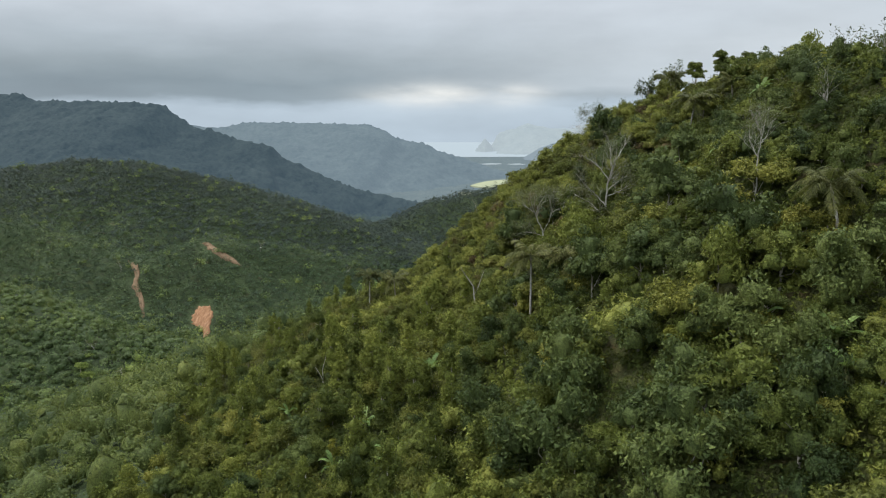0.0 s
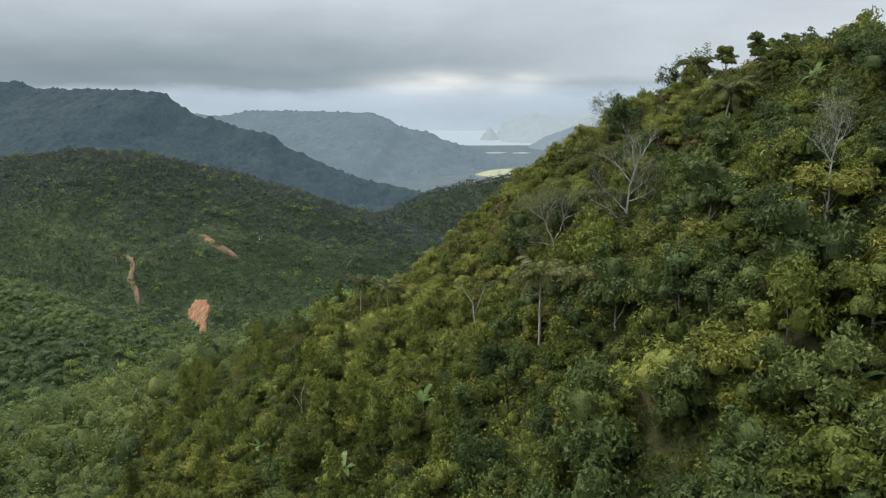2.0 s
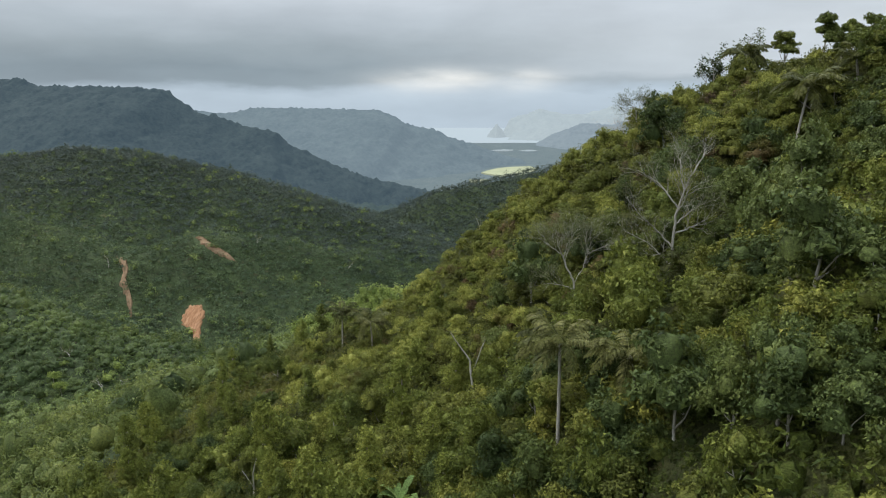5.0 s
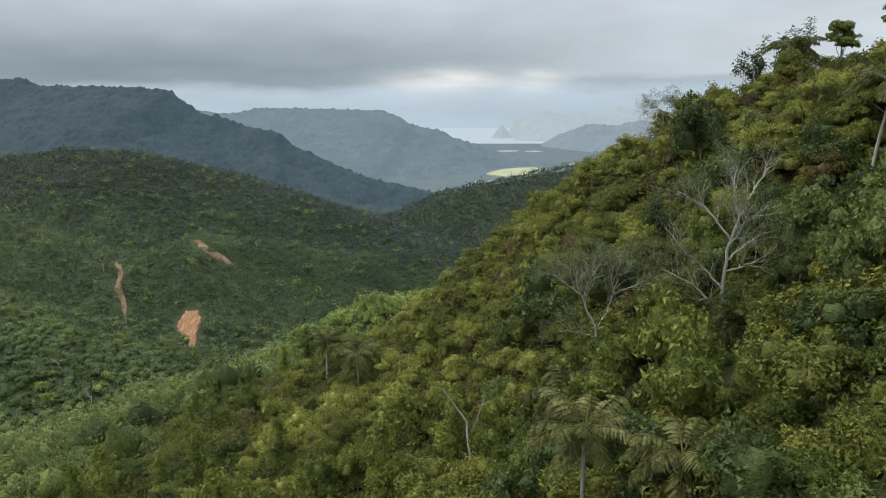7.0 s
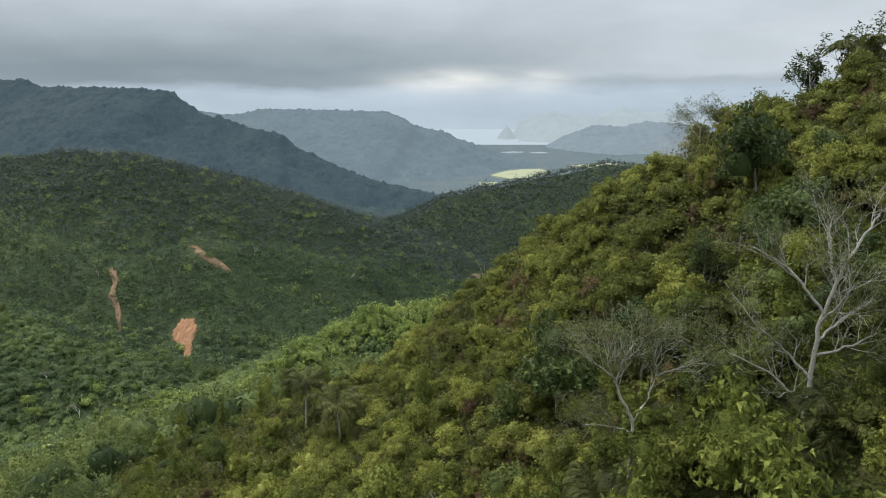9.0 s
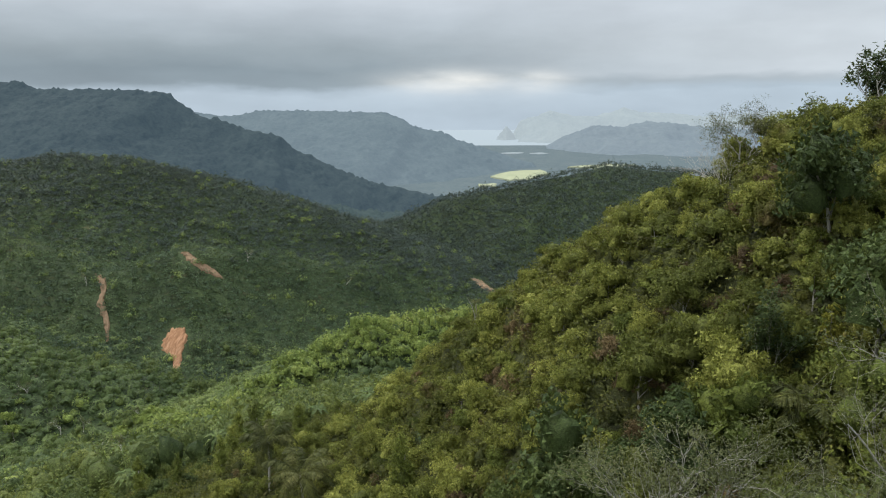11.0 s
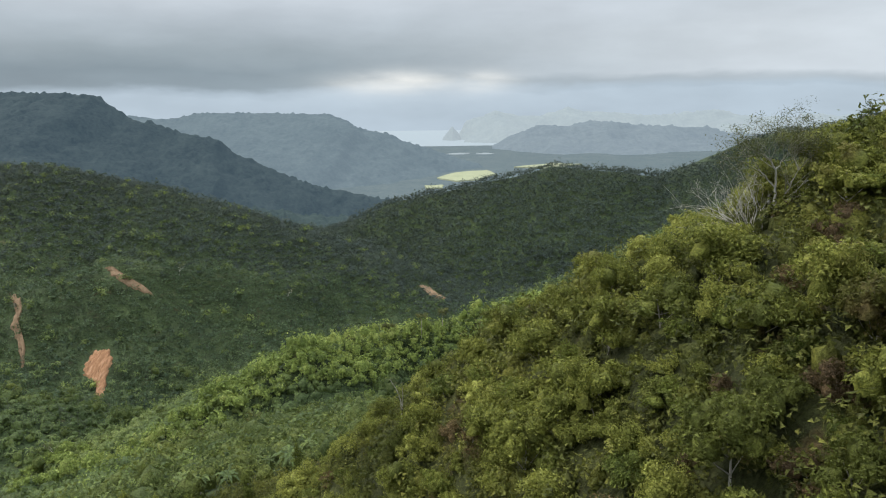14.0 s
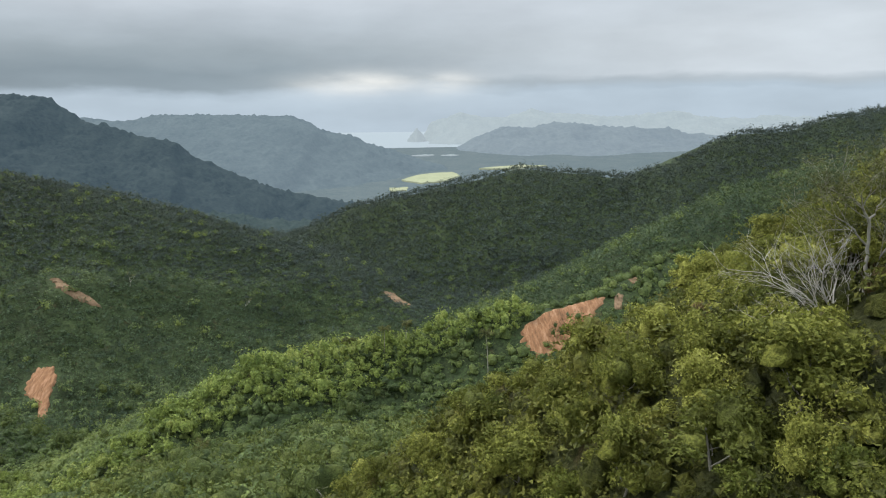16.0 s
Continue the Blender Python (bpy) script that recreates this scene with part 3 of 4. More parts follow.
SLASH = [(-203, 593), (-195, 586), (-187, 582), (-178, 581), (-168, 581)]
BANK = [(12, 764), (24, 768), (40, 746), (34, 740), (22, 748)]
SCRAPE = [(130, 447), (126, 438), (122, 437), (125, 446), (128, 449)]
SCRATCH = [(137, 461), (141, 461), (141, 455), (137, 455)]


def ribbon(line, half, seed):
    """An outline round a line, of uneven width."""
    rng = np.random.default_rng(seed)
    pts = np.array(line, float)
    fine = np.linspace(0, len(pts) - 1, 5 * len(pts))
    pts = np.stack([np.interp(fine, np.arange(len(pts)), pts[:, k]) for k in (0, 1)], -1)
    d = unit(np.gradient(pts, axis=0))
    w = half * rng.uniform(0.45, 1.35, len(pts)) * np.clip(np.sin(np.linspace(0.25, np.pi - 0.25, len(pts))) * 1.5, 0, 1)
    side = np.stack([-d[:, 1], d[:, 0]], -1) * w[:, None]
    return np.concatenate([pts + side, (pts - side)[::-1]]).tolist()


BARE = [SLIDE, SLIP, ribbon(THREAD, 1.7, 3), ribbon(SLASH, 2.2, 4), BANK, SCRAPE, SCRATCH]


def in_scar(x, y, grow=1.0):
    hit = np.zeros(np.shape(x), bool)
    for line in BARE:
        p = np.array(line, float)
        mid = p.mean(0)
        far = unit(p - mid) * 1.2 * grow + p
        q = np.roll(far, -1, 0)
        inside = np.zeros(np.shape(x), bool)
        for (x0, y0), (x1, y1) in zip(far, q):
            inside ^= ((y0 > y) != (y1 > y)) & (x < (x1 - x0) * (y - y0) / (y1 - y0 + 1e-9) + x0)
        hit |= inside
    return hit


def scar(line, material, label, seed, depth=0.8, lift=0.9):
    """Bared earth: an uneven hollow face with rills, inside an outline."""
    rng = np.random.default_rng(seed)
    p = np.array(line, float)
    n = 96
    fine = np.linspace(0, len(p), n, endpoint=False)
    rim = np.stack([np.interp(fine, np.arange(len(p) + 1), np.append(p[:, k], p[0, k])) for k in (0, 1)], -1)
    mid = rim.mean(0)
    rim = mid + (rim - mid) * (1 + 0.05 * np.sin(np.arange(n) * 1.1 + seed) + rng.normal(0, 0.025, n))[:, None]
    rings = np.linspace(1.0, 0.02, 16)
    pts = mid + (rim - mid)[None] * rings[:, None, None]
    X, Y = pts[..., 0], pts[..., 1]
    inner = np.clip((1 - rings) * 5, 0, 1)[:, None]
    rill = np.abs(fbm(X, Y * 0.25, 2.6, 3, seed)) * depth * 1.6 + np.abs(fbm(X, Y, 7.0, 2, seed + 1)) * depth
    Z = ground_z(X, Y) + lift * (0.2 + 0.8 * inner) - rill * inner + rng.normal(0, 0.06, X.shape)
    Z[0] -= 0.9
    ob = new("landslide_scar", mesh_of("landslide_scar", np.stack([X, Y, Z], -1).reshape(-1, 3), grid_faces(len(rings), n, True), material, True))
    return tagged(ob, label, "landslide")


scar(BARE[0], M_EARTH, "large orange clay landslide scar on the forested spur", 1, 1.3, 1.6)
scar(BARE[1], M_EARTH, "small orange clay slip in the green valley side", 2, 0.8, 1.6)
scar(BARE[2], M_PATH, "narrow brown clay gully running down the forested hillside", 3, 0.4, 1.6)
scar(BARE[3], M_PATH, "thin pale clay slip slanting down the forested hillside", 4, 0.4, 1.6)
scar(BARE[4], M_PATH, "brown clay bank beside the shaded stream bed", 5)
scar(BARE[5], M_PATH, "small clay scrape above the landslide", 6)
scar(BARE[6], M_PATH, "tiny clay scrape on the forested spur", 7)


# ---- woods of the valley and the hills behind, as closed canopies ----
def jitter_grid(x0, x1, y0, y1, step, rng):
    X, Y = np.meshgrid(np.arange(x0, x1, step), np.arange(y0, y1, step))
    X = X + rng.uniform(-0.48, 0.48, X.shape) * step
    Y = Y + rng.uniform(-0.48, 0.48, Y.shape) * step
    return X.ravel(), Y.ravel()


def canopy(name, label, x, y, size, material, rng, seg=6, rings=4, leaves=14, leaf=0.3, lift=0.5, spread=0.35, core=0.85, tallest=1.9, flat=1.0, loose=0.5):
    """Crowns as uneven knobs with rough leafy shells, all in one mesh; leaf: a leaf spray's length as a share of its crown."""
    n = len(x)
    z = ground_z(x, y)
    s = np.clip(size * np.exp(rng.normal(0, spread, n)), size * 0.4, size * tallest)
    kv, kf = dome(seg, rings, -0.6)
    hgt = s * rng.uniform(0.65, 1.3, n) * flat
    base = np.stack([x, y, z + hgt * lift], -1)
    stretch = np.stack([s * 0.5 * rng.uniform(0.8, 1.2, n), s * 0.5 * rng.uniform(0.8, 1.2, n), hgt * 0.55], -1)
    p = sphere_points(n * leaves, rng, -0.1).reshape(n, leaves, 3)
    c = p * rng.uniform(0.75 if core else 0.4, 1.2, (n, leaves, 1)) * stretch[:, None] + base[:, None]
    nor = unit(p.reshape(-1, 3) + np.array([0, 0, 0.4]))
    sz = np.repeat(np.sqrt(s * size), leaves) * leaf
    lv, lf = leaf_tris(c.reshape(-1, 3), nor, sz, sz * 0.65, rng, 0.2, loose)
    if core:
        k = kv[None] * core * rng.uniform(0.62, 1.18, (n, len(kv), 1)) * stretch[:, None] + base[:, None]
        kq = (kf[None] + (np.arange(n) * len(kv))[:, None, None]).reshape(-1, 4)
        me = mesh_of(name, np.concatenate([k.reshape(-1, 3), lv]), [kq, lf + n * len(kv)], material, True)
    else:
        me = mesh_of(name, lv, lf, material)
    return tagged(new(name, me), label, "forest", kind="stuff")


def wedge(x, y, left=-40, right=40):
    a = np.degrees(np.arctan2(x, y + 20))
    return (a > left) & (a < right)


def near_zone(x, y):
    """The flank of the near ridge that the walk passes."""
    return (near_ridge(x, y) > np.where(y > 172, 165, 118)) & (y < 212) & (x < 72) & (x > -50 + 6 * np.sin(y * 0.13))


def plant_valley():
    rng = np.random.default_rng(21)
    # side of the valley from the foot of the near ridge to the left hill
    x, y = jitter_grid(-330, 260, 40, 470, 3.9, rng)
    ok = wedge(x, y, -42, 34) & ~in_scar(x, y) & ~near_zone(x, y) & ~((x > 40) & (y < 260)) & (rng.random(len(x)) < 0.9)
    low = ok & (y < 225)
    canopy("flank_forest", "dense mixed green trees low on the ridge flank", x[low], y[low], 4.7, M_FLANK, rng, 6, 4, 110, 0.10, 0.5, 0.42, 0.66)
    va = ok & (y >= 225)
    inner = (x > -72 + 14 * fbm(x, y, 40, 2, 9)) & (y < 352)
    canopy("hollow_forest", "darker mixed trees in the hollow below the spur", x[va & inner], y[va & inner], 5.2, M_FLANK, rng, 6, 4, 46, 0.15, 0.45, 0.5, 0.6, 1.9, 0.8, 0.6)
    canopy("valley_forest", "dense mixed green forest of the valley side", x[va & ~inner], y[va & ~inner], 4.6, M_VALLEY, rng, 5, 3, 22, 0.19, 0.2, 0.5, 0.78, 1.9, 0.7, 0.45)
    x, y = jitter_grid(-165, 110, 300, 470, 3.0, rng)
    near_crest = -crest(x, y, [(-125, 335, 0), (-62, 372, 0), (-8, 427, 0), (75, 437, 0)], 1.0, 0.1)
    sp = (near_crest < 17 + 20 * fbm(x, y, 45, 3, 31)) & ~in_scar(x, y) & (fbm(x, y, 30, 2, 13) > -0.45)
    canopy("spur_bushes", "yellow-green bushes and young trees on the spur, sunlight in their colour", x[sp], y[sp], 3.8, M_SPUR, rng, 5, 3, 26, 0.25, 0.85, 0.35, 0.65)
    x, y = jitter_grid(-620, 520, 470, 830, 3.7, rng)
    ok = wedge(x, y, -42, 36) & ~in_scar(x, y, 2.4)
    # trees farther back take the canopy with shade and haze in its colour
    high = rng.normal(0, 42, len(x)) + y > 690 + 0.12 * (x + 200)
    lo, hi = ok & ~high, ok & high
    canopy("hillside_forest", "dense green forest on the hill across the valley, blue haze in its colour", x[lo], y[lo], 4.8, M_HILL, rng, leaves=20, leaf=0.26, lift=0.35, spread=0.5, core=0, flat=0.75, loose=0.42)
    canopy("hilltop_forest", "forest on the back of the hill, cloud shade and haze in its colour", x[hi], y[hi], 5.0, M_FARWOOD, rng, leaves=26, leaf=0.27, lift=0.35, spread=0.5, core=0, flat=0.85, loose=0.28)
    x, y = jitter_grid(-620, 520, 470, 830, 13.0, rng)
    ok = wedge(x, y, -42, 36) & ~in_scar(x, y, 4.0) & (rng.random(len(x)) < 0.55)
    canopy("emergent_trees", "single taller trees standing out of the hillside forest", x[ok], y[ok], 5.4, M_VALLEY, rng, 6, 4, 54, 0.20, 0.6, 0.4, 0.4, 1.7, 0.85, 0.45)
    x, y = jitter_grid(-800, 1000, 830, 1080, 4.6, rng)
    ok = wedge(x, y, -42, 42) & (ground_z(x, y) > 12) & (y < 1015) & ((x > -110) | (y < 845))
    canopy("far_hill_forest", "forest on the hills at the valley mouth, shade and haze in its colour", x[ok], y[ok], 6.4, M_FARWOOD, rng, leaves=22, leaf=0.27, lift=0.35, spread=0.5, core=0, flat=0.85, loose=0.28)


plant_valley()
canopy("scar_tufts", "a few dark bushes left on the bare clay", np.array([88.0, 91.5, 90.0, 84.0, 101.0]), np.array([419.0, 417.5, 423.0, 414.5, 425.0]), 4.2, M_FLANK,
       np.random.default_rng(9), 7, 4, 90, 0.13, 0.75, 0.2, 0.6)


def plant_crops():
    """Palms, darker crowns and fresh clumps that break up the valley forest."""
    rng = np.random.default_rng(71)
    x, y = jitter_grid(-260, 40, 190, 520, 8.5, rng)
    ok = wedge(x, y, -42, 12) & ~near_zone(x, y) & ~in_scar(x, y, 3.0) & (fbm(x, y, 60, 2, 5) > -0.05)
    x, y = x[ok], y[ok]
    n, k = len(x), 13
    z = ground_z(x, y) + rng.uniform(3.0, 5.2, n)
    a = (np.arange(k) * 2.4)[None] + rng.uniform(0, 6.3, n)[:, None] + rng.normal(0, 0.2, (n, k))
    rise, reach = rng.uniform(-0.35, 0.75, (n, k)), rng.uniform(1.9, 2.9, (n, k))
    out = np.stack([np.cos(a), np.sin(a), rise], -1)
    side = np.stack([-np.sin(a), np.cos(a), np.zeros_like(a)], -1) * 0.34
    top = np.stack([x, y, z], -1)[:, None]
    mid = top + out * (0.55 * reach)[..., None]
    tip = top + out * reach[..., None] - np.array([0, 0, 1]) * (0.45 * reach)[..., None]
    v = np.stack([np.broadcast_to(top, mid.shape), mid + side, tip, mid - side], 2).reshape(-1, 3)
    tagged(new("valley_palms", mesh_of("valley_palms", v, np.arange(len(v)).reshape(-1, 4), M_VALLEY)), "small spiky palms scattered through the valley forest", "palms", kind="stuff")
    x, y = jitter_grid(-300, 60, 170, 520, 11.0, rng)
    ok = wedge(x, y, -42, 14) & ~near_zone(x, y) & ~in_scar(x, y, 4.0)
    pick = rng.random(len(x))
    dark = ok & (pick < 0.42) & (fbm(x, y, 50, 2, 17) > -0.1)
    canopy("valley_dark_crowns", "dark broad tree crowns standing over the valley forest", x[dark], y[dark], 6.4, M_FLANK, rng, 7, 4, 90, 0.13, 0.55, 0.35, 0.55, 1.6, 0.9, 0.6)
    fresh = ok & (pick > 0.72) & (fbm(x, y, 42, 2, 23) > 0.12)
    canopy("valley_fresh_crowns", "fresh yellow-green tree clumps in the valley", x[fresh], y[fresh], 5.6, M_SPUR, rng, 6, 4, 80, 0.13, 0.45, 0.35, 0.55, 1.6, 0.8, 0.6)


plant_crops()


def plant_behind():
    """The same forest behind the start and over the crest."""
    rng = np.random.default_rng(61)
    x, y = jitter_grid(-170, 150, -90, 214, 4.6, rng)
    seen = (np.abs(x) < 0.72 * y + 8) & (x < 64)
    ok = ~seen & (ground_z(x, y) > 70) & (np.hypot(x, y) > 22)
    canopy("slope_forest", "dense green forest behind the crest and down the slope", x[ok], y[ok], 5.2, M_VALLEY, rng, 5, 3, 16, 0.2, 0.4, 0.4, 0.66, 1.7, 0.7)


plant_behind()


# ---- undergrowth of the near ridge ----
def cushion_height(x, y, cell=2.0):
    """Tops of closely packed bushes over the ground: domes on an uneven grid."""
    i, j = np.floor(x / cell), np.floor(y / cell)
    h = np.zeros_like(x)
    for di in (-1, 0, 1):
        for dj in (-1, 0, 1):
            p, q = i + di, j + dj
            def hsh(k):
                w = np.sin(p * 127.1 + q * 311.7 + k * 74.7) * 43758.5453
                return w - np.floor(w)
            cx, cy, r = (p + hsh(1)) * cell, (q + hsh(2)) * cell, cell * (0.55 + 0.65 * hsh(3))
            d2 = ((x - cx) ** 2 + (y - cy) ** 2) / (r * r)
            h = np.maximum(h, r * (0.6 + 0.8 * hsh(4)) * np.sqrt(np.clip(1 - d2, 0, 1)))
    return h


def plant_undergrowth():
    rng = np.random.default_rng(33)
    step = 0.8
    X, Y = np.meshgrid(np.arange(-62, 72, step), np.arange(16, 214, step))
    zone = near_zone(X, Y) & (np.abs(X) < 0.68 * Y + 6) & (X < 64)
    jx, jy = X + rng.uniform(-0.2, 0.2, X.shape), Y + rng.uniform(-0.2, 0.2, X.shape)
    Z = ground_z(jx, jy) + 0.35 * cushion_height(jx, jy) + rng.normal(0, 0.13, X.shape) - 0.15
    f = grid_faces(X.shape[0], X.shape[1])
    f = f[zone.ravel()[f].all(1)]
    used = np.zeros(X.size, int)
    used[f.ravel()] = 1
    idx = np.cumsum(used) - 1
    v = np.stack([jx, jy, Z], -1).reshape(-1, 3)[used > 0]
    # leaves over the cushions, thickest on their tops
    n = 120000
    x, y = rng.uniform(-62, 72, n), rng.uniform(16, 214, n)
    def lookup(grid, x, y):
        u, w = (x - X[0, 0]) / step, (y - Y[0, 0]) / step
        a, b = np.clip(u.astype(int), 0, X.shape[1] - 2), np.clip(w.astype(int), 0, X.shape[0] - 2)
        u, w = u - a, w - b
        return (grid[b, a] * (1 - u) + grid[b, a + 1] * u) * (1 - w) + (grid[b + 1, a] * (1 - u) + grid[b + 1, a + 1] * u) * w
    ok = lookup(zone * 1.0, x, y) > 0.5
    x, y = x[ok], y[ok]
    h = cushion_height(x, y)
    keep = rng.random(len(x)) < 0.45 + 0.4 * h
    x, y, h = x[keep], y[keep], h[keep]
    base = ground_z(X, Y)
    slope_y, slope_x = np.gradient(base + cushion_height(X, Y), step)
    gx, gy = lookup(slope_x, x, y), lookup(slope_y, x, y)
    nor = unit(np.stack([-np.clip(gx, -2, 2), -np.clip(gy, -2, 2), np.full(len(x), 1.2)], -1))
    c = np.stack([x, y, lookup(base, x, y) + h * rng.uniform(0.3, 0.6, len(x)) + rng.uniform(-0.1, 0.2, len(x))], -1)
    lv, lf = leaf_tris(c, nor, 0.24, 0.12, rng, 0.25, 0.6)
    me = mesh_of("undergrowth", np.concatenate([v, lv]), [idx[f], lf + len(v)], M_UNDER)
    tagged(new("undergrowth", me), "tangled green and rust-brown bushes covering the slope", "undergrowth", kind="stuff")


plant_undergrowth()


def plant_thicket():
    """Low bushes that close the slope between the trees."""
    rng = np.random.default_rng(35)
    x, y = jitter_grid(-62, 66, 16, 214, 1.3, rng)
    ok = near_zone(x, y) & (np.abs(x) < 0.68 * y + 6) & (x < 64) & (rng.random(len(x)) < 0.93)
    dry = ok & (y + rng.normal(0, 5, len(x)) > 116)
    canopy("dry_thicket", "low olive and rust-brown bushes closing the slope", x[dry], y[dry], 1.9, M_THICKET, rng, 5, 3, 98, 0.135, 0.25, 0.4, 0.52, 1.8, 0.95, 0.7)
    wet = ok & ~dry
    canopy("green_thicket", "low green bushes closing the slope under the trees", x[wet], y[wet], 2.0, M_GREENS, rng, 5, 3, 66, 0.16, 0.25, 0.4, 0.52, 1.8, 0.95, 0.7)


plant_thicket()


# ---- trees of the near ridge ----
# open spots round single trees: x, y, radius
# upright clove trees: x, y, size, height factor
CONES = [(-5.2, 101.5, 1.3, 1.15), (-9.7, 110, 1.2, 1.1), (-10.9, 98.6, 1.15, 1.1), (-7.2, 92.5, 1.1, 1.1), (2.2, 94.8, 0.8, 1.0), (-14, 100.5, 1.1, 1.1), (-2.6, 111.5, 1.0, 1.1), (-16.5, 106, 1.05, 1.05)]
CLEAR = [(a, b - 1.2, 2.3) for a, b, c, d in CONES] + [(14.5, 106, 2.6), (28.6, 143, 2.2), (28.0, 141, 2.2), (31.4, 134, 1.7), (22, 97, 2.4), (19, 92, 2), (24, 104.5, 2.4), (23.6, 101, 2), (15.6, 110.5, 2), (12, 90, 1.8), (16.8, 85, 1.8), (-10, 143, 3), (-18, 157, 3), (13, 106, 1.8), (31, 69.5, 2), (5.5, 109, 2), (41, 144.5, 2.5), (34.5, 60, 2), (16, 100.5, 2)]


def make_trees():
    rng = np.random.default_rng(5)
    taken = []

    gx, gy = np.meshgrid(np.arange(-57, 68, 0.5), np.arange(17, 208, 0.5))
    allowed = near_zone(gx, gy)

    def spots(n, dmin, accept, smin, smax, room=1.0, tries=40000):
        out = []
        gap = 1.05
        while len(out) < n and tries:
            tries -= 1
            x, y = rng.uniform(-56, 66), rng.uniform(18, 206)
            if not (allowed[int((y - 17) * 2), int((x + 57) * 2)] and abs(x) < 0.66 * y + 5 and x < 60 and accept(x, y)):
                continue
            if any((x - a) ** 2 + (y - b) ** 2 < (q * room) ** 2 for a, b, q in CLEAR):
                continue
            if any((x - a) ** 2 + (y - b) ** 2 < dmin * dmin for a, b in out):
                continue
            if any(abs(x - a) < gap and abs(y - b) < gap for a, b in taken):
                continue
            out.append((x, y))
            taken.append((x, y))
        return [(x, y, rng.uniform(smin, smax) * ((0.7 if y < 112 else 0.95) if x > 36 else (0.85 if y > 148 else 1.0)), rng.uniform(0.85, 1.2)) for x, y in out]

    def facing(x, y):
        """The side of the nose that the walk sees, and the ridge ahead."""
        return x < 42 and y < 176

    def spread_out(places):
        return [(x, y, q * 1.08, h * 0.98) for x, y, q, h in places]

    broad = [leafy_tree("broadleaf_tree", "rounded broadleaf tree with dense mid-green crown", "tree",
                        ring_lobes(5 + i % 2, 1.5, 2.8, 1.35, 1.2, rng), 2600, 0.27, 0.165, M_BROAD, M_BARK, 3.0, 0.14, rng, core=0.6) for i in range(4)]
    scatter_copies(broad, spots(165, 3.4, lambda x, y: not (y > 122 and x > -26) and x < 46, 0.55, 1.1, 1.8))
    fine = [leafy_tree("bush", "airy yellow-green bush with fine leaves", "bush",
                       ring_lobes(5, 1.1, 2.0, 1.05, 1.15, rng), 2600, 0.22, 0.13, M_FINE, M_BARK, 2.3, 0.07, rng, core=0.6) for i in range(4)]
    scatter_copies(fine, spread_out(spots(298, 2.2, lambda x, y: y > 114 and x > -24 and facing(x, y), 0.6, 1.05)))
    rust = [leafy_tree("dry_bush", "rust-brown half-dry bush on the slope", "bush",
                       ring_lobes(4, 0.9, 1.3, 0.85, 0.85, rng), 1500, 0.19, 0.10, M_RUST, M_BARK, 1.6, 0.06, rng, core=0.6) for i in range(2)]
    scatter_copies(rust, spots(110, 2.0, lambda x, y: (26 < x < 46 and 126 < y < 150) or (6 < x < 36 and 114 < y < 150) or (y > 138 and -30 < x < 30 and rng.random() < 0.4), 0.6, 1.05))
    gold = [leafy_tree("golden_shrub", "small upright shrub with golden-green new leaves", "bush",
                       [(0, 0, 1.0, 0.8, 0.8), (0.1, 0, 1.9, 0.75, 0.8), (0, 0.1, 2.8, 0.5, 0.7)], 1400, 0.22, 0.13, M_GOLD, M_BARK, 2.2, 0.06, rng) for i in range(2)]
    scatter_copies(gold, spots(26, 6.0, lambda x, y: y < 125, 0.7, 1.2), 3.0)
    shrub = [leafy_tree("shrub", "fresh green leafy shrub in a dense thicket", "bush",
                        ring_lobes(4, 1.0, 1.3, 1.0, 1.0, rng), 1700, 0.24, 0.145, M_SHRUB, M_BARK, 1.7, 0.06, rng, core=0.6) for i in range(4)]
    scatter_copies(shrub, spots(240, 2.4, lambda x, y: y < 122 and x > -60, 0.9, 1.5, 0.6))
    leafy = [leafy_tree("leafy_bush", "rounded mid-green bush on the steep slope", "bush",
                        ring_lobes(5, 1.0, 1.3, 0.95, 0.95, rng), 2100, 0.23, 0.135, M_SHRUB, M_BARK, 1.7, 0.06, rng, core=0.6) for i in range(3)]
    scatter_copies(leafy, spread_out(spots(298, 2.2, lambda x, y: y > 106 and x > -24 and facing(x, y), 0.6, 1.05)))
    clumps = [leafy_tree("clumped_bush", "low yellow-green bush in a closed thicket", "bush",
                         ring_lobes(5, 1.2, 1.2, 0.95, 0.9, rng), 2000, 0.22, 0.13, M_FINE, M_BARK, 1.5, 0.06, rng, core=0.6) for i in range(3)]
    scatter_copies(clumps, spread_out(spots(280, 2.1, lambda x, y: 112 < y < 172 and x > -14, 0.65, 1.1, 0.8)) + [(25, 137, 0.62, 0.9), (26.5, 138.4, 0.55, 0.9), (23.4, 138, 0.7, 1.0), (28.2, 139.4, 0.55, 0.9), (26, 143.2, 0.55, 1.0), (30.4, 141.4, 0.6, 1.0),
                   (24.4, 140.6, 0.6, 0.9), (22.6, 136, 0.75, 0.9), (25, 134.2, 0.75, 0.9), (27.2, 136.2, 0.65, 0.9), (29.4, 137.4, 0.7, 0.9), (31, 139.2, 0.7, 0.9)])
    young = [leafy_tree("young_tree", "small round-crowned green tree in the thicket", "tree",
                        ring_lobes(4, 0.9, 2.1, 1.05, 1.0, rng), 1800, 0.25, 0.15, M_DARK, M_BARK, 2.3, 0.08, rng, core=0.6) for i in range(4)]
    scatter_copies(young, spots(150, 2.5, lambda x, y: y < 128 and x > 2, 0.85, 1.45, 1.8))
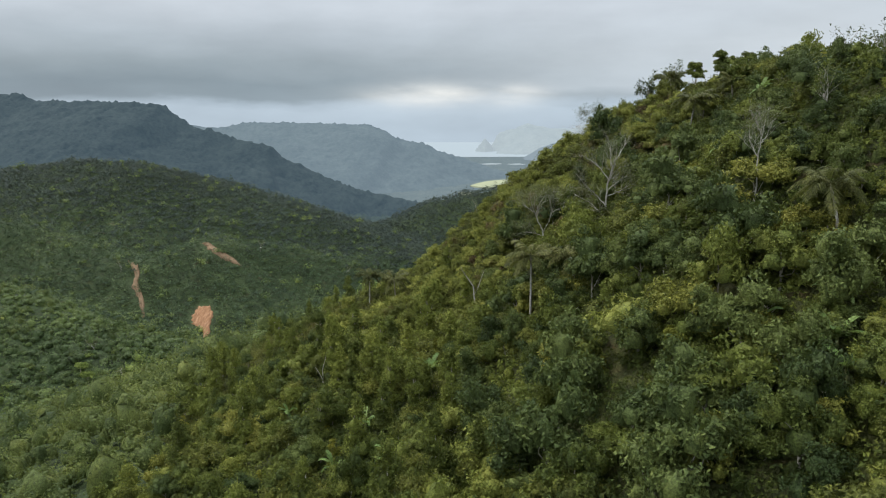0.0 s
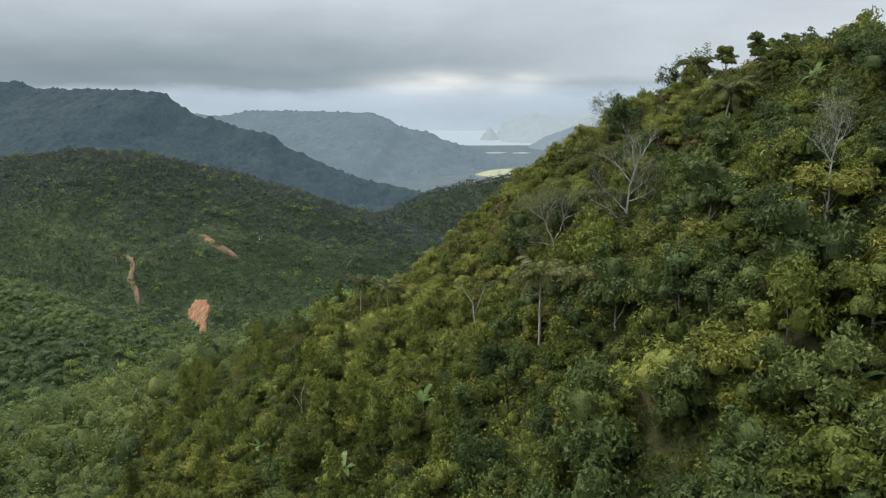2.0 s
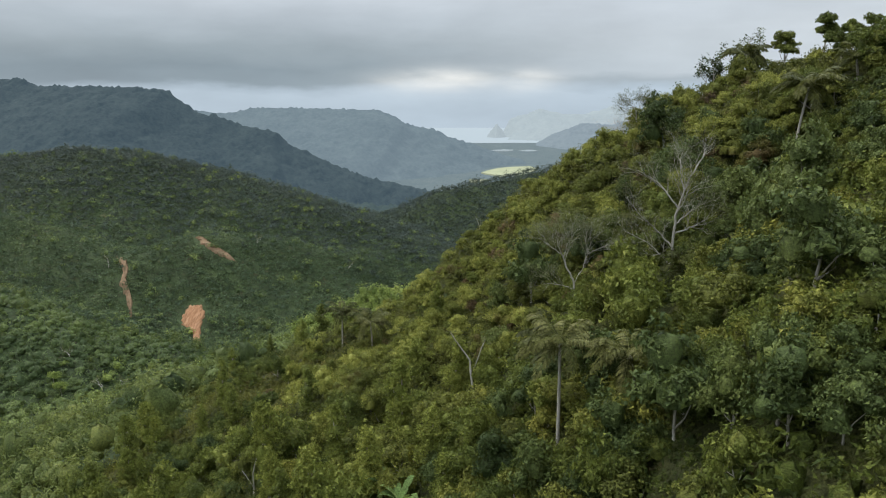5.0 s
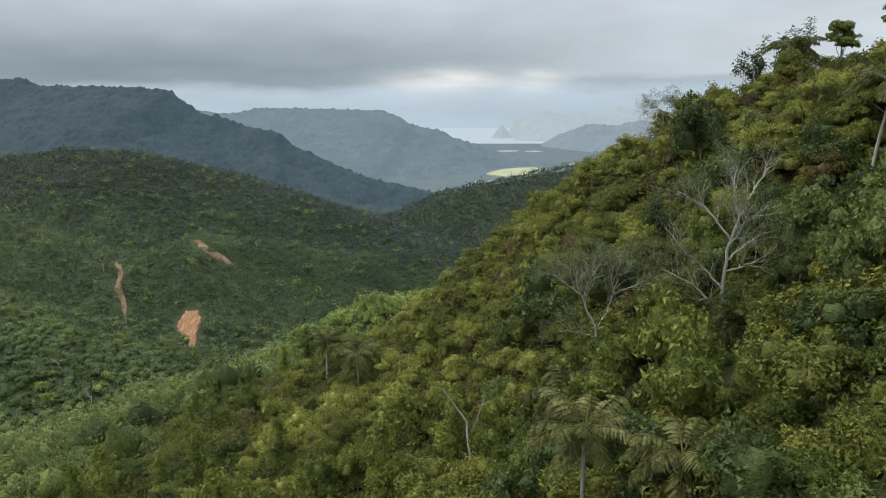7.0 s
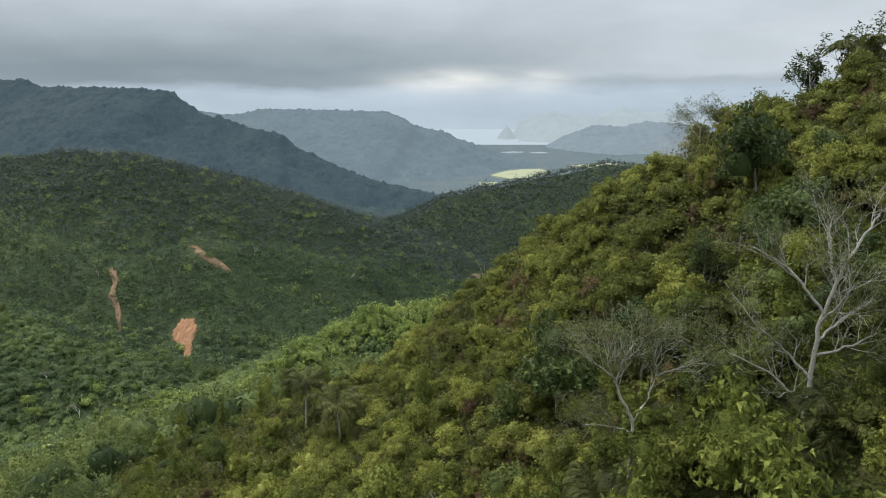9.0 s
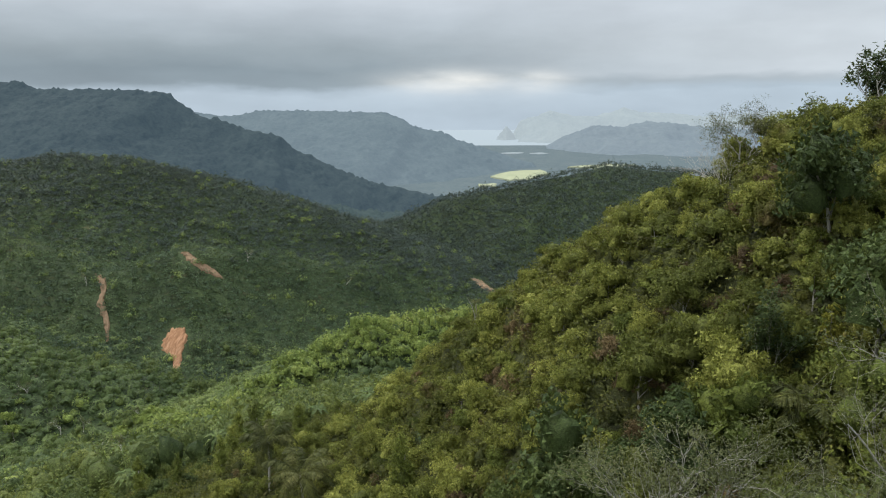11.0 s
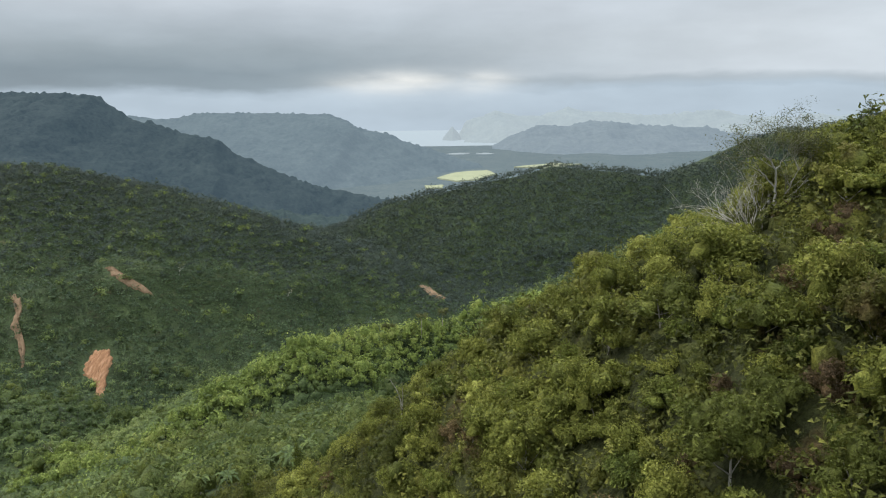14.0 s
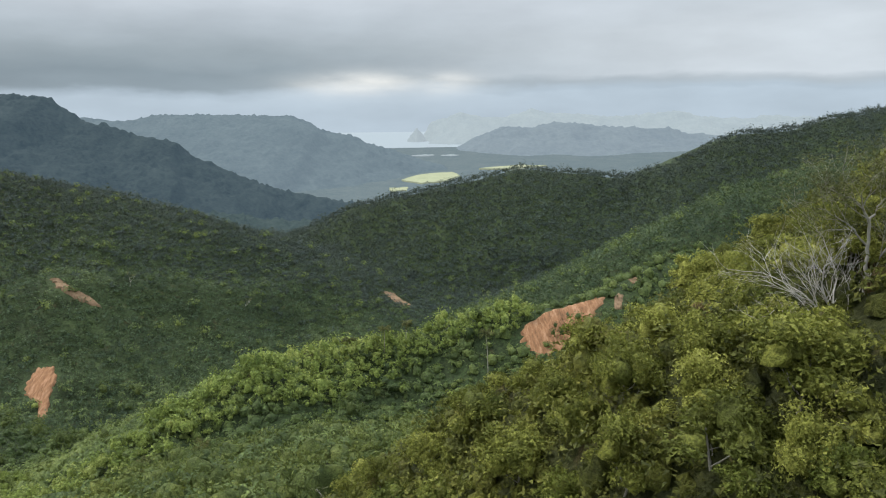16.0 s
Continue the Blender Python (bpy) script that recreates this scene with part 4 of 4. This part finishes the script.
    thick = [leafy_tree("thicket_shrub", "broad tangled green-brown shrub on the slope", "bush",
                        ring_lobes(6, 1.3, 1.3, 0.95, 0.9, rng), 1800, 0.25, 0.14, M_CLOVE, M_BARK, 1.6, 0.07, rng, core=0.6) for i in range(4)]
    scatter_copies(thick, spots(190, 2.5, lambda x, y: y < 118 and x > -60, 0.85, 1.4, 0.6))
    darkt = [leafy_tree("dark_tree", "dark green leafy tree with spreading crown", "tree",
                        ring_lobes(6, 1.9, 3.5, 1.5, 1.0, rng), 3000, 0.27, 0.16, M_DARK, M_BARK, 3.7, 0.16, rng, core=0.6) for i in range(3)]
    scatter_copies(darkt, spots(80, 5.0, lambda x, y: not (y > 124 and x > -26) and x < 44, 0.6, 1.0, 1.9))
    clove = [leafy_tree("conical_tree", "dense upright conical evergreen tree", "tree",
                        [(0, 0, 1.5, 1.35, 1.0), (0.2, 0.1, 2.6, 1.3, 1.1), (-0.1, 0, 3.7, 1.1, 1.1), (0, 0.1, 4.8, 0.75, 1.0), (0.1, 0, 5.6, 0.4, 0.8)],
                        2200, 0.24, 0.14, M_CONE, M_BARK, 4.6, 0.1, rng, low=-0.5) for i in range(2)]
    scatter_copies(clove, CONES + spots(62, 4.5, lambda x, y: x < 5, 0.8, 1.25), 2.0)


make_trees()


# ---- bare and half-bare trees ----
def grow(rng, p, d, length, r, depth, thick, thin, tips, spread=0.7, up=0.15, kids=3):
    """One limb and all that branches off it."""
    n = 4
    pts, dd = [p], d
    for i in range(n):
        dd = unit(dd + rng.normal(0, 0.09, 3) + np.array([0, 0, up * 0.25]))
        pts.append(pts[-1] + dd * length / n)
    rad = np.linspace(r, r * 0.55, n + 1)
    (thick if r > 0.035 else thin).append(tube(pts, rad, 7 if r > 0.08 else (5 if r > 0.03 else 3)))
    if depth == 0:
        tips.append(pts[-1])
        tips.append(pts[-2])
        return
    for k in range(kids + (depth > 3)):
        s = rng.uniform(0.45, 1.0) if k else 1.0
        i = min(int(s * n), n)
        side = unit(np.cross(dd, rng.normal(0, 1, 3)))
        nd = unit(dd * (1 - 0.35 * spread) + side * spread * rng.uniform(0.6, 1.2) + np.array([0, 0, up]))
        grow(rng, pts[i], nd, length * rng.uniform(0.55, 0.85), r * rng.uniform(0.45, 0.62) if k else r * 0.6, depth - 1, thick, thin, tips, spread, up, kids)


def bare_tree(label, x, y, h, r, seed, bark, stems=((0, 0, 1),), depth=4, first=0.34, spread=0.7, up=0.15, leaves=0, leaf=0.25, leaf_mat=None, kids=3, kind="bare_tree"):
    rng = np.random.default_rng(seed)
    tips = []
    tree = thing(kind, label, "tree")
    for d in stems:
        thick, thin = [], []
        grow(rng, np.array([0, 0, -0.5]), unit(np.array(d, float)), h * first, r, depth, thick, thin, tips, spread, up, kids)
        v, f = merge(thick)
        part("trunk", mesh_of(kind + "_trunk", v, f, bark, True), tree)
        if thin:
            v, f = merge(thin)
            part("crown", mesh_of(kind + "_crown", v, f, bark, True), tree, "fine pale bare twigs")
    if leaves:
        tp = np.array(tips)
        c = tp[rng.integers(0, len(tp), leaves)] + rng.normal(0, 0.28, (leaves, 3))
        v, f = leaf_tris(c, np.tile([0, 0, 1.0], (leaves, 1)), leaf, leaf * 0.5, rng)
        part("foliage", mesh_of(kind + "_foliage", v, f, leaf_mat or M_WISP), tree, "thin wispy foliage")
    tree.matrix_basis = pose(x, y, gz(x, y))
    return tree


def limbed_tree(label, x, y, lift, trunk, limbs, r, seed, leaves, size=1.0):
    """A pale tree with its trunk and main limbs drawn as lines (metres from its foot), and twigs grown along them."""
    rng = np.random.default_rng(seed)
    tree = thing("bare_tree", label, "tree")
    up = np.array([0, 0, lift])
    thin, tips = [], []
    for k, line in enumerate([trunk] + limbs):
        pts = np.array(line, float) + up
        if k == 0:
            pts = np.concatenate([[pts[0] * np.array([1, 1, 0]) - np.array([0, 0, 0.6])], pts])
        fine = np.linspace(0, len(pts) - 1, 4 * len(pts))
        pts = np.stack([np.interp(fine, np.arange(len(pts)), pts[:, c]) for c in range(3)], -1)
        pts[1:-1] = (pts[:-2] + 2 * pts[1:-1] + pts[2:]) / 4 + rng.normal(0, 0.035, (len(pts) - 2, 3))
        r0 = r if k == 0 else r * 0.48
        rad = np.linspace(r0, r0 * 0.28, len(pts))
        v, f = tube(pts, rad, 8)
        part("trunk" if k == 0 else "limb", mesh_of("pale_limb", v, f, M_PALE, True), tree)
        n = len(pts)
        for s0 in np.linspace(0.62 if k == 0 else 0.28, 1.0, 8 if k == 0 else 9):
            i = min(int(s0 * (n - 1)), n - 2)
            d = unit(pts[i + 1] - pts[i])
            side = unit(np.cross(d, rng.normal(0, 1, 3)))
            nd = unit(d * 0.8 + side * 0.75 + np.array([0, 0, 0.25]))
            grow(rng, pts[i], nd, rng.uniform(1.0, 1.9), min(rad[i] * 0.5, 0.035), 2, thin, thin, tips, 0.75, 0.15, 3)
    v, f = merge(thin)
    part("crown", mesh_of("pale_twigs", v, f, M_PALE, True), tree, "fine pale bare twigs")
    tp = np.array(tips)
    c = tp[rng.integers(0, len(tp), leaves)] + rng.normal(0, 0.3, (leaves, 3)) * np.array([1, 1, 0.5])
    v, f = leaf_tris(c, np.tile([0, 0, 1.0], (leaves, 1)), 0.15, 0.08, rng)
    part("foliage", mesh_of("wispy_foliage", v, f, M_WISP), tree, "thin wispy foliage")
    tree.matrix_basis = pose(x, y, gz(x, y)) @ Matrix.Scale(size, 4)


limbed_tree("tall pale-barked tree with sparse wispy crown", 24.2, 105.6, 0.4,
            [(0, 0, 0), (0.1, 0, 3), (0.3, 0, 6), (0.9, 0, 8.2), (1.8, 0.1, 10.4), (2.8, 0.1, 12.0)],
            [[(0.1, 0, 2.6), (-1.0, 0.3, 4.0), (-2.6, 0.5, 5.3), (-4.4, 0.8, 7.4)], [(0, 0, 0.8), (-1.0, -0.3, 2.0), (-2.5, -0.5, 3.3), (-4.8, -0.6, 4.4)],
             [(0.25, 0, 5.0), (1.6, 0.4, 6.0), (3.3, 0.6, 7.2)], [(0.15, 0, 4.0), (1.7, -0.5, 4.8), (3.3, -0.6, 5.7)], [(0.35, 0, 6.6), (-0.8, 0.4, 8.2), (-2.2, 0.6, 9.4), (-3.6, 0.8, 10.1)],
             [(0.9, 0, 8.2), (0.5, 0.5, 10.0), (0.7, 0.8, 11.8)], [(0.3, 0, 6.0), (0.6, -1.4, 7.6), (0.4, -2.6, 8.8)], [(0, 0, 1.0), (1.2, -0.3, 1.1), (2.5, -0.5, 1.7)]], 0.18, 3, 9000)
limbed_tree("forked half-bare tree with wispy crown on the slope", 15.6, 109.6, 3.2,
            [(0, 0, 0), (0.05, 0, 2.0), (-0.7, 0, 3.4), (-1.2, 0, 4.8), (-0.7, 0.1, 6.2), (0.2, 0.2, 7.6)],
            [[(0.0, 0, 1.9), (0.9, 0.1, 3.4), (1.4, 0.2, 5.2), (1.8, 0.2, 6.6), (2.9, 0.3, 7.4)], [(-1.2, 0, 4.8), (-2.5, 0.4, 5.8), (-3.8, 0.6, 6.6)], [(1.4, 0.2, 5.2), (0.9, -0.8, 6.6), (0.9, -1.2, 7.6)],
             [(-1.2, 0, 4.6), (-1.9, -0.8, 6.2), (-2.0, -1.2, 7.4)], [(0.0, 0, 1.3), (-1.6, -0.4, 1.9), (-3.2, -0.5, 2.0)], [(1.4, 0.2, 5.0), (2.6, -0.4, 5.8), (3.8, -0.5, 6.3)]], 0.135, 8, 9000)
bare_tree("low bleached leafless tree with spreading twigs", 29.2, 145.4, 5.6, 0.045, 11, M_TWIG, ((-0.9, 0.2, 0.8), (-0.4, -0.3, 1), (0.5, 0.1, 0.9), (-0.1, 0.5, 1), (-1.2, -0.2, 0.6)), 4, 0.40, 0.60, 0.10, 0, 0.2, None, 3)
limbed_tree("slender umbrella-shaped half-bare tree on the crest", 30.2, 145.6, 0.6,
            [(0, 0, 0), (-0.1, 0, 2.2), (-0.2, 0, 4.2), (-1.2, 0.1, 5.2), (-2.4, 0.2, 5.7)],
            [[(-0.2, 0, 4.0), (0.5, 0.1, 5.1), (1.6, 0.2, 5.7)], [(0, 0, 0.5), (1.0, 0.1, 2.4), (1.7, 0.1, 4.0), (2.9, 0.3, 5.2)], [(1.7, 0.1, 4.0), (1.3, 0.3, 5.2), (0.9, 0.4, 5.9)], [(-0.1, 0, 2.6), (-1.4, 0, 3.9), (-3.0, 0.1, 4.8)]], 0.13, 15, 9000, 0.74)
limbed_tree("slim pale-trunked tree with short broken branches", 31.2, 71, 1.2,
            [(0, 0, 0), (0.15, 0, 2.4), (0.0, 0, 4.6), (0.25, 0, 6.6), (0.5, 0.1, 8.6)],
            [[(0.0, 0, 4.8), (-0.7, 0.1, 5.9), (-1.0, 0.2, 7.0)], [(0.2, 0, 6.2), (1.0, 0.2, 7.2), (1.3, 0.2, 8.2)], [(0.3, 0, 7.0), (-0.4, -0.2, 7.9), (-0.7, -0.3, 8.8)]], 0.12, 19, 1200, 0.95)
bare_tree("tall dead trunk with stubs of branches", 5.5, 110.5, 8.0, 0.16, 23, M_PALE, ((-0.05, 0, 1),), 1, 0.7, 0.7, 0.2, 60, 0.3, kids=2)
bare_tree("thin dead trunk standing among bushes", -20, 112, 5.0, 0.13, 29, M_PALE, ((0.05, 0, 1),), 1, 0.7, 0.7, 0.2, 40, 0.3, kids=2)
bare_tree("thin pale leaning stem among bushes", 7.4, 158, 5.0, 0.08, 31, M_PALE, ((0.1, 0, 1),), 1, 0.7, 0.5, 0.2, 60, 0.25, kids=2)
bare_tree("straight slim tree with small sparse crown", 41, 78, 6.0, 0.11, 37, M_PALE, ((0, 0.05, 1),), 3, 0.55, 0.6, 0.2, 700, 0.32, M_BROAD)
for i, (x, y, h) in enumerate([(58, 118, 6), (52, 96, 5), (57, 98, 5.5), (60, 104, 5), (63, 96, 6), (48, 99, 4.5), (55, 90, 4.5), (66, 100, 5), (50, 84, 5), (56, 84, 5)]):
    bare_tree("spindly tree with a tuft of leaves on the crest", x, y, h, 0.09, 41 + i, M_PALE, ((RNG.normal(0, 0.12), 0, 1),), 2, 0.6, 0.7, 0.1, 160, 0.35, M_DARK, 3, "spindly_tree")


# ---- palms ----
def frond_mesh(name, length, rise, droop, rng, pairs=26):
    s = np.linspace(0, 1, 9)
    line = np.stack([s * length * (1 - 0.15 * s), np.zeros(9), rise * s * length - droop * s ** 2.2 * length], -1)
    chunks = [tube(line, 0.045 * (1 - 0.8 * s), 4)]
    t = np.linspace(0.14, 0.99, pairs)
    base = np.stack([np.interp(t, s, line[:, k]) for k in range(3)], -1)
    fwd = unit(np.stack([np.gradient(np.interp(t, s, line[:, k])) for k in range(3)], -1))
    wid = 0.21
    for sgn in (-1, 1):
        L = 0.95 * np.sin(np.pi * (0.12 + 0.80 * t)) * rng.uniform(0.8, 1.15, pairs)
        out = unit(np.array([0, sgn, 0]) + fwd * 0.65 + np.stack([np.zeros(pairs), np.zeros(pairs), -rng.uniform(0.25, 0.8, pairs)], -1))
        mid = base + out * L[:, None] * 0.5
        tip = base + out * L[:, None] - np.array([0, 0, 1]) * L[:, None] * 0.25
        v = np.stack([base, mid + fwd * wid / 2, tip, mid - fwd * wid / 2], 1).reshape(-1, 3)
        chunks.append((v, np.arange(4 * pairs).reshape(-1, 4)))
    v, f = merge(chunks)
    return mesh_of(name, v, f, M_PALM)


PALM_RNG = np.random.default_rng(77)
FRONDS = [frond_mesh("frond", 3.7, 0.9, 0.65, PALM_RNG), frond_mesh("frond", 3.9, 0.55, 0.75, PALM_RNG), frond_mesh("frond", 3.6, 0.1, 0.75, PALM_RNG)]


def coconut_palm(x, y, top_z, size=1.0, fronds=17, label="coconut palm with arching feathery fronds"):
    g = gz(x, y)
    h = max(top_z - g, 1.5)
    palm = thing("coconut_palm", label, "palm")
    s = np.linspace(0, 1, 7)
    lean = PALM_RNG.normal(0, 0.5, 2)
    line = np.stack([lean[0] * s ** 2, lean[1] * s ** 2, -0.4 + (h + 0.4) * s], -1)
    v, f = tube(line, 0.16 - 0.05 * s + 0.06 * (s < 0.05), 8)
    part("trunk", mesh_of("palm_trunk", v, f, M_BARK, True), palm)
    for i in range(fronds):
        tier = 0 if i < fronds * 0.45 else (1 if i < fronds * 0.8 else 2)
        fr = part("frond", FRONDS[tier], palm)
        fr.matrix_basis = pose(line[-1][0], line[-1][1], h, PALM_RNG.normal(0, 8), PALM_RNG.normal(0, 8), i * 137.5 + PALM_RNG.normal(0, 10)) @ Matrix.Scale(size * PALM_RNG.uniform(0.85, 1.1), 4)
    palm.matrix_basis = pose(x, y, g)
    return palm


for x, y, z, s in [(34.5, 61, 223.5, 1.05), (44.5, 140.6, 235.6, 1.0), (38, 112, 231, 1.05), (-10.3, 148.9, 193.8, 1.15), (-17, 159.5, 192.0, 1.1), (16.6, 103.5, 208.0, 1.2), (13.2, 107.5, 205.8, 1.15), (13.1, 101.2, 204.8, 1.2), (23.9, 116.2, 216.2, 0.95),
                   (11.6, 91, 211, 1.1), (16.5, 86, 212, 1.0), (24.2, 102.6, 211.6, 0.95), (47, 118, 234, 0.8), (45, 88, 228, 0.9), (-62, 332, 118, 1.1), (-48, 340, 122, 1.0), (-70, 345, 114, 1.0),
                   (-20, 414, 124, 1.1), (-4, 422, 127, 1.1), (12, 428, 130, 1.0), (56, 404, 134, 1.1), (-40, 392, 116, 1.0), (22, 431, 131, 1.0)]:
    coconut_palm(x, y, z, s)


# ---- banana plants ----
def banana_leaf(name, length, width, rise, droop, rng):
    n = 9
    s = np.linspace(0, 1, n)
    w = width * np.clip(np.sin(np.pi * (0.04 + 0.93 * s)), 0.06, 1) ** 0.6
    w[0] = 0.03
    mid = np.stack([length * s * (1 - 0.2 * s), np.zeros(n), length * (rise * s - droop * s ** 2)], -1)
    v = np.stack([mid + np.stack([np.zeros(n), w / 2, w * 0.18], -1), mid, mid + np.stack([np.zeros(n), -w / 2, w * 0.18], -1)], 1).reshape(-1, 3)
    v = v + rng.normal(0, 0.02, v.shape)
    return mesh_of(name, v, grid_faces(n, 3), M_BANANA, True)


BLADES = [banana_leaf("banana_leaf", 2.3, 0.6, 1.3, 0.75, PALM_RNG), banana_leaf("banana_leaf", 2.4, 0.62, 0.9, 0.8, PALM_RNG), banana_leaf("banana_leaf", 2.0, 0.5, 0.35, 0.7, PALM_RNG)]
_v, _f = tube([(0, 0, -0.4), (0.02, 0, 0.7), (0.05, 0.03, 1.5), (0.05, 0.05, 2.1)], [0.17, 0.14, 0.11, 0.06], 8)
STEM = mesh_of("banana_stem", _v, _f, M_STEM, True)


def banana(x, y, size=1.0):
    plant = thing("banana_plant", "banana plant with broad pale-green arching leaves", "banana plant", "banana plants on the slope")
    part("stem", STEM, plant, "short greenish-brown stem")
    for i in range(8):
        b = part("leaf", BLADES[0 if i < 3 else (1 if i < 6 else 2)], plant)
        b.matrix_basis = pose(0.05, 0.05, 1.95, PALM_RNG.normal(0, 8), PALM_RNG.normal(0, 6), i * 137.5 + PALM_RNG.normal(0, 15)) @ Matrix.Scale(PALM_RNG.uniform(0.8, 1.1), 4)
    plant.matrix_basis = pose(x, y, gz(x, y), PALM_RNG.normal(0, 6), PALM_RNG.normal(0, 6), PALM_RNG.uniform(0, 360)) @ Matrix.Scale(size, 4)


for x, y, s in [(-1.6, 97, 1.2), (-3.5, 100.5, 1.1), (25.2, 56, 1.15), (29, 50, 1.15), (28.5, 47, 1.0), (31, 55, 1.0), (-18, 96, 1.0), (-24, 104, 1.0), (3, 84, 1.0), (-10, 88, 1.1), (-14, 82, 1.0),
                (30, 92, 1.1), (33, 98, 1.1), (36, 104, 1.0), (22, 52, 0.9), (36, 66, 1.1), (-30, 112, 1.0), (-6, 78, 1.1), (8, 66, 0.9), (39, 90, 1.1), (33, 83, 1.0), (44, 100, 1.1)]:
    banana(x, y, s)


# ---- single trees on the crest ----
def crest_tree(x, y, h, lobes, label, seed, mat=None):
    rng = np.random.default_rng(seed)
    tree = thing("crest_tree", label, "tree")
    part("trunk", trunk_mesh("crest_tree_trunk", h * 0.8, 0.12, lobes, M_BARK, rng, 0.2), tree)
    part("crown", crown_mesh("crest_tree_crown", lobes, 4200, 0.26, 0.16, mat or M_DARK, rng, core=0.6), tree)
    tree.matrix_basis = pose(x, y, gz(x, y) - 0.2)


bare_tree("slim dark tree with flat tufted crown on the crest", 43.5, 145.5, 10.5, 0.13, 201, M_BARK, ((0.08, 0, 1),), 3, 0.55, 0.7, 0.12, 1100, 0.42, M_DARK, 3, "slim_tree")
bare_tree("slender dark tree with ragged crown on the crest", 41, 145, 8.8, 0.12, 207, M_BARK, ((-0.05, 0, 1),), 3, 0.42, 0.6, 0.25, 1500, 0.42, M_DARK, 4, "slim_tree")
bare_tree("small leafy tree standing out on the crest", 36.7, 148.5, 5.0, 0.10, 213, M_BARK, ((0.1, 0, 1), (-0.3, 0, 1)), 3, 0.4, 0.7, 0.2, 1600, 0.4, M_BROAD, 3, "slim_tree")
crest_tree(43, 84, 5.5, [(0, 0, 4.3, 2.4, 1.5), (2.0, 0.5, 3.5, 2.0, 1.3), (-2.0, 0, 3.3, 1.9, 1.3), (0.3, -1.8, 2.9, 2.0, 1.4), (0.5, 1.8, 3.4, 2.0, 1.3)], "large dense tree with broad dark crown", 104)
crest_tree(34.5, 121.2, 4.6, [(0, 0, 3.6, 1.5, 1.1), (0.7, 0.3, 2.9, 1.2, 0.9), (-0.8, -0.2, 2.8, 1.2, 0.9)], "round-crowned yellow-green tree on a bare stem", 106, M_FINE)
crest_tree(35.7, 114.8, 5, [(0, 0, 3.4, 1.6, 1.4), (0.4, 0.3, 4.4, 1.2, 1.1), (-0.5, -0.2, 2.6, 1.4, 1.0)], "tall round yellow-green tree on the slope", 107, M_FINE)
bare_tree("slender pale-stemmed tree with blue-green leaves", 23.2, 121.6, 6.5, 0.10, 219, M_PALE, ((0.03, 0, 1),), 3, 0.45, 0.45, 0.3, 2600, 0.22, M_DARK, 3, "slim_tree")
crest_tree(19.7, 58, 5, [(0, 0, 3.9, 0.9, 0.9), (0.3, 0, 2.8, 1.0, 0.9)], "small upright tree with yellow-green leaves", 105, M_GOLD)


# ---- rocks bared on the dry shoulder ----
def rock(x, y, size, seed):
    rng = np.random.default_rng(seed)
    bm = bmesh.new()
    bmesh.ops.create_icosphere(bm, subdivisions=3, radius=1.0)
    cuts = [unit(rng.normal(0, 1, 3)) for _ in range(9)]
    for v in bm.verts:
        p = np.array(v.co)
        for c in cuts:
            over = p @ c - rng.uniform(0.60, 0.62)
            if over > 0:
                p = p - c * over * 0.9
        v.co = p * np.array([1.2, 0.9, 0.8]) * size
    me = bpy.data.meshes.new("rock")
    bm.to_mesh(me)
    bm.free()
    me.materials.append(M_ROCK)
    ob = tagged(new("rock", me), "brown weathered boulder half buried in the slope", "rock", "boulders on the dry shoulder")
    ob.matrix_basis = pose(x, y, gz(x, y) + size * 0.25, rng.uniform(0, 40), rng.uniform(0, 40), rng.uniform(0, 360))


for i, (x, y, q) in enumerate([(31.2, 134.6, 1.0), (32.4, 133.6, 0.8), (30.3, 133.1, 0.6), (32.8, 135.6, 0.9), (30.0, 135.6, 0.5), (33.6, 134.4, 0.7)]):
    rock(x, y, q, 300 + i)

for i, (x, y, h) in enumerate([(50, 132, 6.2), (47.5, 137.5, 6.2), (52, 126, 5.8), (46, 144, 6), (53, 119, 4.6), (50, 112, 3.6), (48, 124, 6), (54, 134, 5.5), (56, 127, 5)]):
    rr = np.random.default_rng(400 + i)
    crest_tree(x, y, h, [(rr.normal(0, 0.4), rr.normal(0, 0.4), h - 0.6, 1.2, 0.9), (0.9, 0.3, h - 1.6, 1.2, 0.9), (-0.9, -0.2, h - 1.8, 1.1, 0.9), (0.1, -0.9, h - 2.4, 1.2, 0.9)],
               "leafy tree on the high crest", 410 + i, M_BROAD)


# ---- pale bare trees and a bright clump down in the valley ----
for i, (x, y, h) in enumerate([(-180, 381, 11), (-172, 386, 9), (-150, 398, 9), (-205, 400, 10), (-120, 352, 9), (-118, 300, 10), (-90, 262, 9), (60, 520, 12), (-260, 560, 12), (-160, 610, 12), (-90, 640, 12)]):
    bare_tree("pale bare tree among the valley forest", x, y, h, 0.16, 500 + i, M_TWIG, ((RNG.normal(0, 0.15), 0, 1),), 4, 0.38, 0.7, 0.18, 500, 0.45, M_WISP, 2)
clump = [leafy_tree("valley_tree", "light yellow-green tree with feathery crown in the valley", "tree", ring_lobes(5, 2.2, 4.2, 1.9, 1.5, RNG), 900, 0.6, 0.35, M_SPUR, M_BARK, 4.4, 0.15, RNG) for i in range(2)]
scatter_copies(clump, [(-144, 387, 1.2, 1.0), (-149, 391, 1.0, 1.1), (-139, 384, 1.1, 0.9), (-153, 384, 0.9, 1.0), (-144, 396, 1.0, 1.0), (-196, 372, 1.1, 1.0), (-204, 380, 1.0, 1.0), (-134, 392, 0.9, 1.0)], 3.0)
